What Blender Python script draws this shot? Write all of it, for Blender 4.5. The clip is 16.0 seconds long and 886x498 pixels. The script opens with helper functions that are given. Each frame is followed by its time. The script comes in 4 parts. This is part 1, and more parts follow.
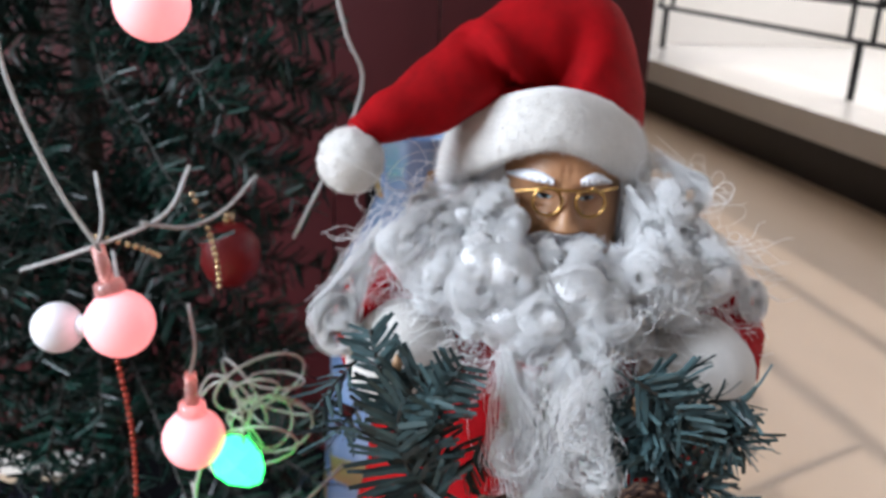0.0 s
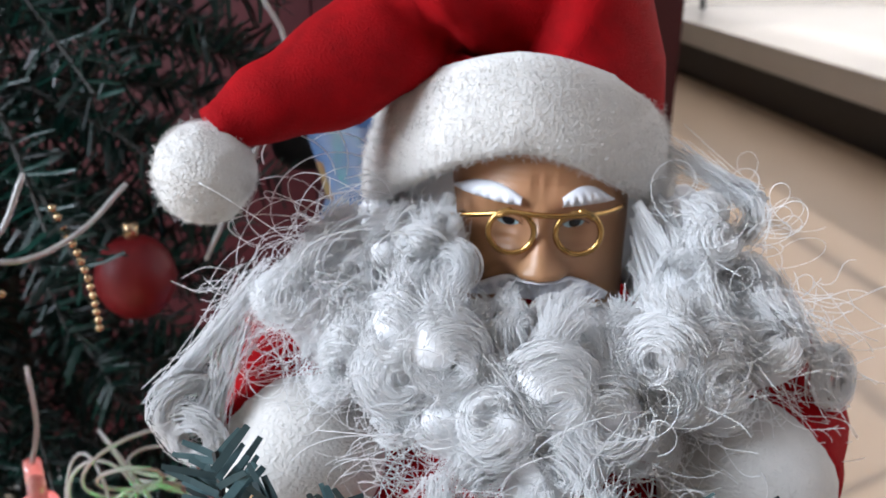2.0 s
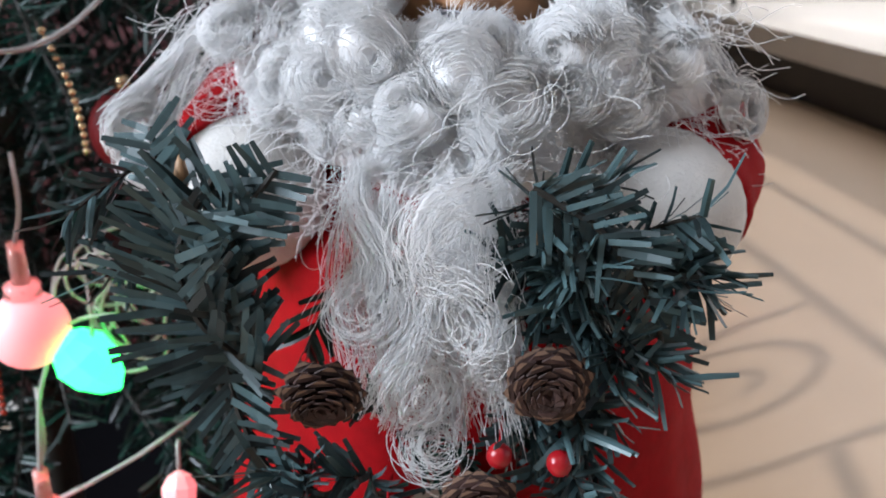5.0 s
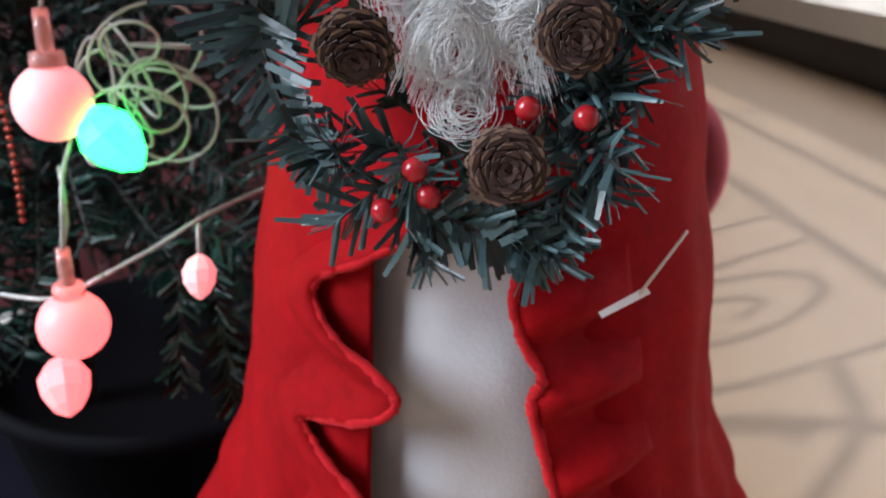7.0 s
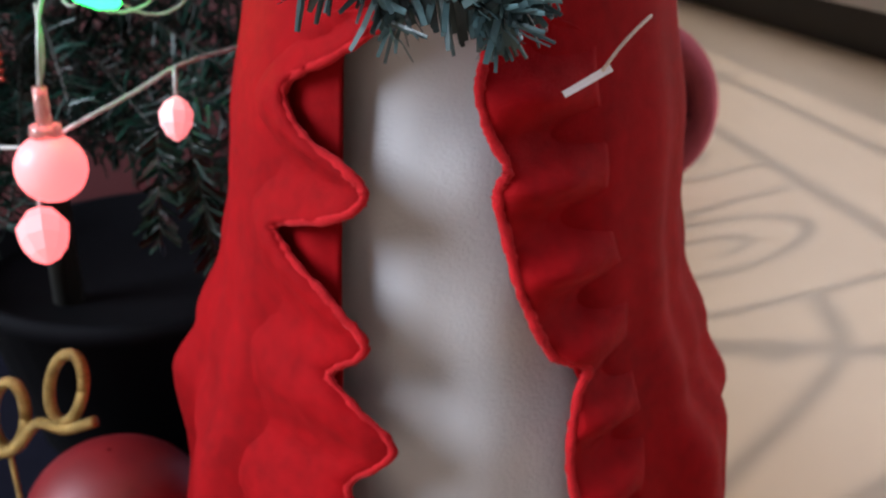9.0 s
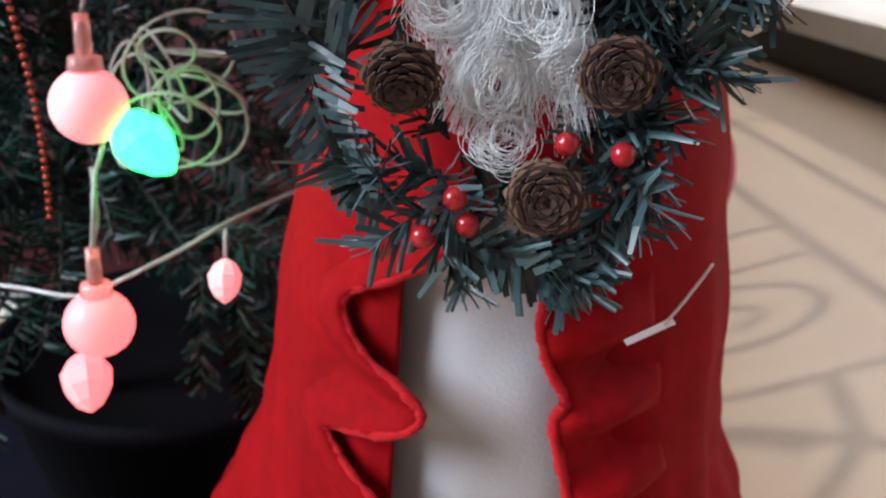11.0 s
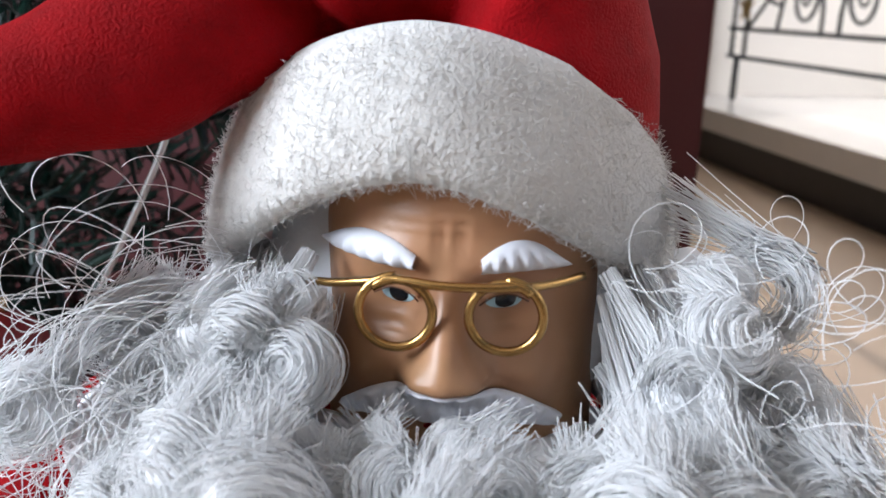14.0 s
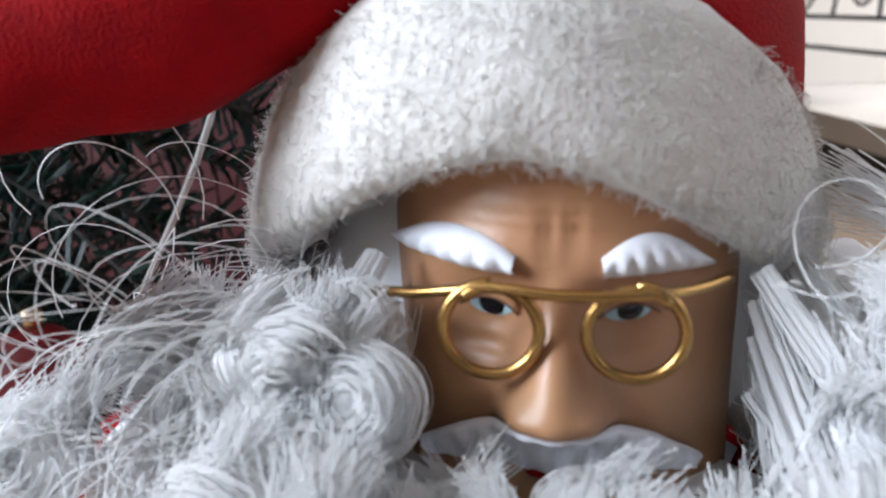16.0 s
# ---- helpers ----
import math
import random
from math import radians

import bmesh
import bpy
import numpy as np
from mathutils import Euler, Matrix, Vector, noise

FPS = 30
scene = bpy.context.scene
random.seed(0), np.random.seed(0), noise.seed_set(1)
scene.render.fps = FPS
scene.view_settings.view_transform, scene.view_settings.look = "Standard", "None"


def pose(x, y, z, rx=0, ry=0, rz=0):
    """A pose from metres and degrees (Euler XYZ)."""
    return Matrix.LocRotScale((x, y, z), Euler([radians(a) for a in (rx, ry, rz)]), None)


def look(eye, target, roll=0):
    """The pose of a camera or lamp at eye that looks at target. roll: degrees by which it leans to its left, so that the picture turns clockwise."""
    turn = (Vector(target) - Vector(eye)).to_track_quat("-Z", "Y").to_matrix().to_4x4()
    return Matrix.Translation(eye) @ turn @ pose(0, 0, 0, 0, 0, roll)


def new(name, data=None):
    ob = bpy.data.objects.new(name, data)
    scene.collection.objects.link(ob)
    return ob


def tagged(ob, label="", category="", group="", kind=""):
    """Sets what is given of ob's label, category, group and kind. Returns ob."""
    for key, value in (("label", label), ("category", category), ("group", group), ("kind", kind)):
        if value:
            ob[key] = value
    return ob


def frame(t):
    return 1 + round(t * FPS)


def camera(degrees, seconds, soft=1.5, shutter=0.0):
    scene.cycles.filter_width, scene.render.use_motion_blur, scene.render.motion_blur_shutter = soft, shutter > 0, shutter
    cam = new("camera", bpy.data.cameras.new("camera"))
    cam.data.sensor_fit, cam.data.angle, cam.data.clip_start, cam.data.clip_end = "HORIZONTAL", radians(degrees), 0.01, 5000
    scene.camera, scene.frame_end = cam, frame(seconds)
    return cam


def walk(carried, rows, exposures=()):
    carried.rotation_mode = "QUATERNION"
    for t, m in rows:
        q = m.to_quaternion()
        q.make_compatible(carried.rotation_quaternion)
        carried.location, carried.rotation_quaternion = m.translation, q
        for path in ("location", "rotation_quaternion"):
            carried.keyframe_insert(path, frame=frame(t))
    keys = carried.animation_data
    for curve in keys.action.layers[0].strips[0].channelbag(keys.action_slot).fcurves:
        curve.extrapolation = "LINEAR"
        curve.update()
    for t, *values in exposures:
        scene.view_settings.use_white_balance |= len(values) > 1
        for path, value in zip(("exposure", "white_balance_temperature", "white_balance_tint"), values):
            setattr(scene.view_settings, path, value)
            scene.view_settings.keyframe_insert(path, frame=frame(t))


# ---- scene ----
cam = camera(53.0, 16.0)
PATH = [
    (0, (-0.0410, -0.4389, 0.5124), (-0.0925, 1.4489, -0.1460), 2.40),
    (0.5, (-0.0200, -0.3811, 0.5011), (-0.0439, 1.5083, -0.1540), 2.78),
    (1, (-0.0045, -0.3246, 0.4983), (-0.0528, 1.5657, -0.1534), 2.18),
    (1.5, (-0.0147, -0.3011, 0.4878), (-0.1058, 1.5731, -0.2045), 1.60),
    (2, (-0.0079, -0.2970, 0.4915), (-0.1425, 1.5620, -0.2336), 0.90),
    (2.5, (-0.0123, -0.3028, 0.4880), (-0.1385, 1.5771, -0.1827), 1.00),
    (3, (-0.0013, -0.3075, 0.4803), (-0.1653, 1.5528, -0.2356), 0.69),
    (5.5, (0.0313, -0.3539, 0.3993), (-0.1917, 1.5092, -0.2929), 0.22),
    (6, (0.0255, -0.3644, 0.3826), (-0.2042, 1.4945, -0.3186), 0.22),
    (6.5, (0.0260, -0.3741, 0.3574), (-0.1922, 1.4799, -0.3603), 0.47),
    (7, (0.0263, -0.3811, 0.3336), (-0.1822, 1.4735, -0.3853), 0.72),
    (7.5, (0.0311, -0.3858, 0.3186), (-0.1577, 1.4680, -0.4079), 0.87),
    (8, (0.0385, -0.3937, 0.2977), (-0.1499, 1.4631, -0.4214), 0.85),
    (10.3, (0.0396, -0.4122, 0.2712), (-0.1557, 1.4078, -0.5345), 1.90),
    (10.5, (0.0334, -0.4068, 0.2878), (-0.1547, 1.4303, -0.4801), 2.28),
    (11, (0.0153, -0.3863, 0.3452), (-0.1867, 1.4628, -0.3897), 3.00),
    (11.5, (0.0144, -0.3604, 0.4030), (-0.1825, 1.5347, -0.2052), 2.70),
    (12, (0.0116, -0.3339, 0.4476), (-0.1557, 1.5930, -0.0614), 1.37),
    (12.5, (0.0142, -0.3041, 0.4623), (-0.1593, 1.6320, -0.0082), 1.92),
    (13, (0.0150, -0.2533, 0.4603), (-0.1847, 1.6707, -0.0480), 1.78),
    (13.5, (0.0152, -0.2180, 0.4585), (-0.1812, 1.7034, -0.0607), 1.74),
    (14, (0.0181, -0.2007, 0.4565), (-0.1915, 1.7135, -0.0838), 1.58),
    (14.5, (0.0204, -0.1950, 0.4582), (-0.2029, 1.7175, -0.0828), 1.29),
    (15, (0.0257, -0.1774, 0.4436), (-0.2132, 1.7313, -0.1038), 0.53),
    (15.5, (0.0158, -0.1677, 0.4475), (-0.2753, 1.7292, -0.1155), -0.49),
    (16, (0.0064, -0.1680, 0.4466), (-0.3099, 1.7318, -0.0928), -0.60),
]
walk(cam, [(t, look(eye, target, roll)) for t, eye, target, roll in PATH], [(0, 0.22, 6220, 14), (11, 0.22, 6220, 14), (13.5, 0.30, 6220, 14), (16, 0.28, 6220, 14)])
cam.data.dof.use_dof = True
cam.data.dof.focus_distance = 0.190
cam.data.dof.aperture_fstop = 24.0

# ---------------- world, sun, large lights ----------------
world = bpy.data.worlds.new("sky")
scene.world = world
world.use_nodes = True
wn = world.node_tree
sky = wn.nodes.new("ShaderNodeTexSky")
sky.sky_type = 'NISHITA'
sky.sun_disc = False
sky.sun_elevation = radians(23.7)
sky.sun_rotation = radians(50)
bgn = wn.nodes["Background"]
wn.links.new(sky.outputs[0], bgn.inputs[0])
bgn.inputs[1].default_value = 0.12

FZ = -0.1725      # height of the floor; the figurine's coat hem rests on it
SUN_N = Vector((0.968, 0.249, 0.0))
LED_D = Vector((0.249, -0.968, 0.0))
sun_l = bpy.data.lights.new("sun", 'SUN')
sun_l.energy, sun_l.angle, sun_l.color = 2.6, radians(0.53), (1.0, 0.93, 0.84)
sun = new("sun", sun_l)
sun.matrix_world = look((0.766, 0.643, 0.439), (0, 0, 0))


def area_light(name, eye, target, sx, sy, power, col):
    d = bpy.data.lights.new(name, 'AREA')
    d.shape, d.size, d.size_y, d.energy, d.color = 'RECTANGLE', sx, sy, power, col
    o = new(name, d)
    o.matrix_world = look(eye, target)
    return o


area_light("window_daylight", (-2.25, -1.05, 1.50), (0.0, -0.15, 0.35), 1.5, 1.4, 122, (0.84, 0.93, 1.0))
# added fill lamp over the slab, facing down to brighten the ledge
area_light("slab_fill", tuple(SUN_N * 2.5 + LED_D * -2.0 + Vector((0, 0, 1.3))), tuple(SUN_N * 2.52 + LED_D * -2.0), 5.0, 1.4, 56, (1.0, 0.98, 0.95))

# ---------------- materials ----------------


def mat(name, col, rough=0.6, metal=0.0, noise_scale=0.0, noise_amt=0.25, bump=0.0, bump_scale=300.0, sheen=0.0,
        col2=None, emit=None, emit_s=0.0, trans=0.0, spec=0.5, coat=0.0, per=0.0, aniso=None, sss=0.0, stretch=None):
    m = bpy.data.materials.new(name)
    m.use_nodes = True
    nt = m.node_tree
    b = nt.nodes["Principled BSDF"]
    N = nt.nodes.new
    b.inputs["Base Color"].default_value = (*col, 1)
    b.inputs["Roughness"].default_value = rough
    b.inputs["Metallic"].default_value = metal
    b.inputs["Specular IOR Level"].default_value = spec
    b.inputs["Coat Weight"].default_value = coat
    b.inputs["Transmission Weight"].default_value = trans
    if sheen:
        b.inputs["Sheen Weight"].default_value = sheen
        b.inputs["Sheen Roughness"].default_value = 0.35
        b.inputs["Sheen Tint"].default_value = (*[min(1, c * 1.6 + 0.1) for c in col], 1)
    if sss:
        b.inputs["Subsurface Weight"].default_value = sss
        b.inputs["Subsurface Radius"].default_value = (0.004, 0.003, 0.002)
        b.inputs["Subsurface Scale"].default_value = 1.0
    tc = N("ShaderNodeTexCoord")
    src = tc.outputs["Object"]
    if stretch:
        mp = N("ShaderNodeMapping")
        mp.inputs["Scale"].default_value = stretch
        nt.links.new(src, mp.inputs[0])
        src = mp.outputs[0]
    colout = None
    if noise_scale:
        n1 = N("ShaderNodeTexNoise")
        n1.inputs["Scale"].default_value = noise_scale
        n1.inputs["Detail"].default_value = 6
        n2 = N("ShaderNodeTexNoise")
        n2.inputs["Scale"].default_value = noise_scale * 0.13
        n2.inputs["Detail"].default_value = 3
        for n in (n1, n2):
            nt.links.new(src, n.inputs["Vector"])
        ad = N("ShaderNodeMath")
        ad.operation = 'ADD'
        nt.links.new(n1.outputs[0], ad.inputs[0])
        nt.links.new(n2.outputs[0], ad.inputs[1])
        mr = N("ShaderNodeMapRange")
        mr.inputs[1].default_value, mr.inputs[2].default_value = 0.6, 1.4
        nt.links.new(ad.outputs[0], mr.inputs[0])
        mx = N("ShaderNodeMix")
        mx.data_type = 'RGBA'
        c2 = col2 or tuple(c * (1 - noise_amt) for c in col)
        mx.inputs[6].default_value = (*col, 1)
        mx.inputs[7].default_value = (*c2, 1)
        nt.links.new(mr.outputs[0], mx.inputs[0])
        colout = mx.outputs[2]
    if per:
        gi = N("ShaderNodeNewGeometry")
        hs = N("ShaderNodeHueSaturation")
        mr2 = N("ShaderNodeMapRange")
        mr2.inputs[3].default_value, mr2.inputs[4].default_value = 1 - per, 1 + per
        nt.links.new(gi.outputs["Random Per Island"], mr2.inputs[0])
        nt.links.new(mr2.outputs[0], hs.inputs["Value"])
        if colout is None:
            hs.inputs["Color"].default_value = (*col, 1)
        else:
            nt.links.new(colout, hs.inputs["Color"])
        colout = hs.outputs[0]
    if colout is not None:
        nt.links.new(colout, b.inputs["Base Color"])
    if bump:
        nb_ = N("ShaderNodeTexNoise")
        nb_.inputs["Scale"].default_value = bump_scale
        nb_.inputs["Detail"].default_value = 5
        nt.links.new(src, nb_.inputs["Vector"])
        bp = N("ShaderNodeBump")
        bp.inputs["Strength"].default_value = bump
        bp.inputs["Distance"].default_value = 0.001
        nt.links.new(nb_.outputs[0], bp.inputs["Height"])
        nt.links.new(bp.outputs[0], b.inputs["Normal"])
    if emit:
        b.inputs["Emission Color"].default_value = (*emit, 1)
        b.inputs["Emission Strength"].default_value = emit_s
    return m


M_VELVET = mat("red_velvet", (0.36, 0.001, 0.004), 0.8, noise_scale=160, noise_amt=0.45, bump=0.5, bump_scale=1500, sheen=0.05, spec=0.12)
M_LINING = mat("red_pile_edge", (0.62, 0.014, 0.020), 0.85, noise_scale=700, noise_amt=0.5, bump=0.6, bump_scale=1800, sheen=0.6, spec=0.15)
M_FELT = mat("white_felt", (0.70, 0.68, 0.65), 0.95, noise_scale=220, noise_amt=0.14, bump=0.7, bump_scale=900, sheen=0.3, spec=0.1)
M_FUZZ = mat("felt_fibres", (0.72, 0.70, 0.67), 0.8, spec=0.2)
M_SKIN = mat("painted_tan_plastic", (0.40, 0.225, 0.10), 0.38, noise_scale=90, noise_amt=0.18, bump=0.12, bump_scale=420, spec=0.45, col2=(0.43, 0.205, 0.11))
M_WHITEPAINT = mat("white_paint_gloss", (0.82, 0.83, 0.88), 0.28, bump=0.1, bump_scale=500, noise_scale=120, noise_amt=0.06)
M_PUPIL = mat("black_gloss_paint", (0.01, 0.01, 0.012), 0.2)
M_IRIS = mat("pale_blue_paint", (0.42, 0.62, 0.68), 0.3)
M_LINE = mat("brown_paint_line", (0.12, 0.045, 0.018), 0.5)
M_HAIR = mat("white_synthetic_hair", (0.99, 0.99, 0.99), 0.36, per=0.02, spec=0.5)
_nt = M_HAIR.node_tree
_tr = _nt.nodes.new("ShaderNodeBsdfTranslucent")
_tr.inputs[0].default_value = (0.99, 0.99, 0.99, 1)
_mx = _nt.nodes.new("ShaderNodeMixShader")
_mx.inputs[0].default_value = 0.42
_nt.links.new(_nt.nodes["Principled BSDF"].outputs[0], _mx.inputs[1])
_nt.links.new(_tr.outputs[0], _mx.inputs[2])
_tp = _nt.nodes.new("ShaderNodeBsdfTransparent")
_m2 = _nt.nodes.new("ShaderNodeMixShader")
_m2.inputs[0].default_value = 0.06
_nt.links.new(_mx.outputs[0], _m2.inputs[1])
_nt.links.new(_tp.outputs[0], _m2.inputs[2])
_nt.links.new(_m2.outputs[0], _nt.nodes["Material Output"].inputs[0])
M_HAIRCORE = mat("white_hair_mass", (0.97, 0.97, 0.98), 0.55, noise_scale=260, noise_amt=0.04, bump=0.35, bump_scale=420, stretch=(1, 1, 0.25))
M_GOLD = mat("gold_wire", (0.50, 0.29, 0.10), 0.27, metal=1.0, noise_scale=200, noise_amt=0.2)
M_SATIN = mat("white_satin", (0.50, 0.48, 0.49), 0.24, noise_scale=60, noise_amt=0.1, bump=0.3, bump_scale=700, sheen=0.2, spec=0.6)
M_NEEDLE = mat("blue_green_needle", (0.048, 0.085, 0.090), 0.36, per=0.85, noise_scale=90, noise_amt=0.5, spec=0.4)
M_TREEN = mat("dark_green_needle", (0.003, 0.025, 0.018), 0.36, per=0.95, noise_scale=40, noise_amt=0.5, spec=0.35)
M_TWIG = mat("dark_wire_twig", (0.018, 0.016, 0.012), 0.7)
M_CONE = mat("cone_scale_brown", (0.050, 0.021, 0.016), 0.7, per=0.35, noise_scale=300, noise_amt=0.45, bump=0.4, bump_scale=600)
M_CONETIP = mat("cone_tip_tan", (0.20, 0.115, 0.075), 0.75, noise_scale=300, noise_amt=0.3)
M_BERRY = mat("red_berry_lacquer", (0.42, 0.012, 0.018), 0.2, noise_scale=200, noise_amt=0.3)
M_BUD = mat("tan_bud", (0.42, 0.25, 0.13), 0.55, noise_scale=200)
M_TAGW = mat("white_plastic_tag", (0.82, 0.80, 0.86), 0.4)
M_THREAD = mat("pale_thread", (0.62, 0.5, 0.42), 0.6)
M_MAROON = mat("maroon_paint", (0.074, 0.0065, 0.009), 0.5, noise_scale=14, noise_amt=0.35, bump=0.15, bump_scale=60, stretch=(1, 1, 0.1))
M_FLOOR = mat("cream_floor_tile", (0.50, 0.365, 0.245), 0.36, noise_scale=5, noise_amt=0.10, bump=0.03, bump_scale=40, spec=0.5)
M_WALL = mat("white_wall_paint", (0.80, 0.765, 0.71), 0.85, noise_scale=6, noise_amt=0.05, bump=0.2, bump_scale=120)
# colour of the unseen room walls, kept dark to hold back bounce light
M_ROOM = mat("dark_unseen_wall", (0.20, 0.18, 0.165), 0.9, noise_scale=6, noise_amt=0.05)
M_SLAB = mat("white_marble", (0.82, 0.79, 0.74), 0.22, noise_scale=6, noise_amt=0.10)
M_BLACKG = mat("black_granite", (0.018, 0.018, 0.021), 0.3, noise_scale=300, noise_amt=0.6)
M_IRON = mat("black_iron", (0.02, 0.021, 0.024), 0.5, metal=0.3, noise_scale=60)
M_POT = mat("black_plastic_pot", (0.003, 0.003, 0.005), 0.8, noise_scale=30, spec=0.12)
M_GLITTER = mat("gold_glitter", (0.55, 0.36, 0.12), 0.35, metal=0.8, noise_scale=900, noise_amt=0.8, bump=1.0, bump_scale=1500)
M_REDBALL = mat("red_satin_ball", (0.20, 0.005, 0.008), 0.5, noise_scale=50, noise_amt=0.35, bump=0.1, bump_scale=200)
M_BEAD = mat("gold_bead", (0.55, 0.40, 0.24), 0.25, metal=0.9)
M_BEADR = mat("red_bead", (0.35, 0.05, 0.03), 0.25, metal=0.5)
M_WIRE = mat("clear_plastic_wire", (0.72, 0.72, 0.70), 0.2, trans=0.55, spec=0.6)
M_GPINK = mat("pink_lit_globe", (0.9, 0.5, 0.5), 0.4, emit=(1.0, 0.26, 0.27), emit_s=0.8)
M_GRED = mat("red_lit_globe", (0.9, 0.3, 0.3), 0.4, emit=(1.0, 0.15, 0.15), emit_s=1.6)
M_GGREEN = mat("green_lit_bulb", (0.1, 0.6, 0.35), 0.3, emit=(0.02, 0.9, 0.12), emit_s=6.0)
# globe is unlit; the weak emission only lifts its brightness
M_GWHITE = mat("white_globe_faint_glow", (0.82, 0.82, 0.86), 0.35, emit=(0.8, 0.8, 0.9), emit_s=0.05)
# weak red emission stands in for globe light caught in the sleeve
M_NECKR = mat("pink_sleeve_faint_glow", (0.9, 0.66, 0.62), 0.2, emit=(1.0, 0.2, 0.15), emit_s=0.07, trans=0.8)
M_BLUEBAG = mat("blue_printed_plastic", (0.05, 0.17, 0.42), 0.25, noise_scale=28, col2=(0.42, 0.5, 0.62), bump=0.5, bump_scale=60, coat=0.4)
M_PATCH = mat("printed_colour_patch", (0.50, 0.20, 0.12), 0.3, noise_scale=60, col2=(0.25, 0.33, 0.12), coat=0.4)
M_BLACKF = mat("black_fabric", (0.007, 0.007, 0.008), 0.85, noise_scale=100, bump=0.5)
M_PLUM = mat("dark_red_plush", (0.16, 0.012, 0.028), 0.9, noise_scale=120, noise_amt=0.4, sheen=0.4, bump=0.5, bump_scale=500)
M_ROSE = mat("rose_plush_rim", (0.42, 0.07, 0.10), 0.9, noise_scale=120, noise_amt=0.2, sheen=0.5, bump=0.5, bump_scale=500)
M_STAR = mat("gold_foil", (0.55, 0.36, 0.12), 0.4, metal=0.6, noise_scale=80)

# ---------------- mesh kit ----------------
rnd = random.Random(7)


class Geo:
    """Collects vertices, faces and material slots for one mesh."""

    def __init__(self, *mats):
        self.v, self.f, self.m, self.mats = [], [], [], list(mats)

    def faces(self, verts, faces, m=0):
        o = len(self.v)
        self.v.extend(tuple(p) for p in verts)
        for f in faces:
            self.f.append(tuple(i + o for i in f))
            self.m.append(m)

    def grid(self, rows, m=0, close_u=False, close_v=False):
        nu, nv = len(rows[0]), len(rows)
        fs = []
        for j in range(nv - (0 if close_v else 1)):
            for i in range(nu - (0 if close_u else 1)):
                a, b = i, (i + 1) % nu
                c, d = j * nu, ((j + 1) % nv) * nu
                fs.append((c + a, c + b, d + b, d + a))
        self.faces([p for r in rows for p in r], fs, m)

    def tube(self, pts, radii, sides=6, m=0, caps=True, flat=1.0, first=None):
        pts = [Vector(p) for p in pts]
        n = len(pts)
        if not hasattr(radii, "__len__"):
            radii = [radii] * n
        t0 = (pts[1] - pts[0]).normalized()
        side = Vector(first) if first else (Vector((0, 0, 1)) if abs(t0.z) < 0.9 else Vector((1, 0, 0)))
        side = (side - t0 * side.dot(t0)).normalized()
        rows = []
        for i in range(n):
            t = (pts[min(i + 1, n - 1)] - pts[max(i - 1, 0)])
            t = t.normalized() if t.length > 1e-9 else t0
            side = side - t * side.dot(t)
            side = side.normalized() if side.length > 1e-9 else t.orthogonal().normalized()
            up = t.cross(side)
            rows.append([pts[i] + side * (radii[i] * math.cos(a)) + up * (radii[i] * flat * math.sin(a))
                         for a in (2 * math.pi * k / sides for k in range(sides))])
        o = len(self.v)
        self.grid(rows, m, close_u=True)
        if caps:
            self.f.append(tuple(o + k for k in range(sides))[::-1])
            self.f.append(tuple(o + (n - 1) * sides + k for k in range(sides)))
            self.m += [m, m]

    def ball(self, c, r, m=0, seg=14, rings=9, scale=(1, 1, 1), bump=0.0, freq=1.0):
        rows = []
        for j in range(rings + 1):
            th = math.pi * j / rings
            th = min(max(th, 0.02), math.pi - 0.02)
            row = []
            for i in range(seg):
                ph = 2 * math.pi * i / seg
                d = Vector((math.sin(th) * math.cos(ph), math.sin(th) * math.sin(ph), math.cos(th)))
                k = r * (1 + bump * noise.noise(d * freq + Vector(c) * 50))
                row.append((c[0] + d.x * k * scale[0], c[1] + d.y * k * scale[1], c[2] + d.z * k * scale[2]))
            rows.append(row)
        self.grid(rows, m, close_u=True)

    def box(self, lo, hi, m=0):
        x0, y0, z0 = lo
        x1, y1, z1 = hi
        self.faces([(x0, y0, z0), (x1, y0, z0), (x1, y1, z0), (x0, y1, z0), (x0, y0, z1), (x1, y0, z1), (x1, y1, z1), (x0, y1, z1)],
                   [(0, 3, 2, 1), (4, 5, 6, 7), (0, 1, 5, 4), (1, 2, 6, 5), (2, 3, 7, 6), (3, 0, 4, 7)], m)

    def strip(self, p, d, length, width, nrm, m=0, bend=0.0):
        d, nrm = Vector(d).normalized(), Vector(nrm)
        s = d.cross(nrm)
        s = (s.normalized() if s.length > 1e-6 else d.orthogonal().normalized()) * (width / 2)
        up = s.cross(d).normalized()
        p = Vector(p)
        q = p + d * (length * 0.55) + up * bend * length * 0.2
        e = p + d * length + up * bend * length
        th = up * (width * 0.16)
        self.faces([p - s, p + s, q + s, q - s, e + s * 0.75, e - s * 0.75, p - th, q - th, e - th],
                   [(0, 1, 2, 3), (3, 2, 4, 5), (1, 0, 6), (0, 3, 7, 6), (2, 1, 6, 7), (3, 5, 8, 7), (4, 2, 7, 8), (5, 4, 8)], m)

    def mesh(self, name, smooth=True):
        me = bpy.data.meshes.new(name)
        me.from_pydata(self.v, [], self.f)
        for m in self.mats:
            me.materials.append(m)
        me.polygons.foreach_set("material_index", self.m)
        if smooth:
            me.polygons.foreach_set("use_smooth", [True] * len(self.f))
        me.update()
        return me


def thing(name, label, category, geo=None, group="", kind="", smooth=True):
    ob = new(name, geo.mesh(name, smooth) if geo else None)
    return tagged(ob, label, category, group, kind)


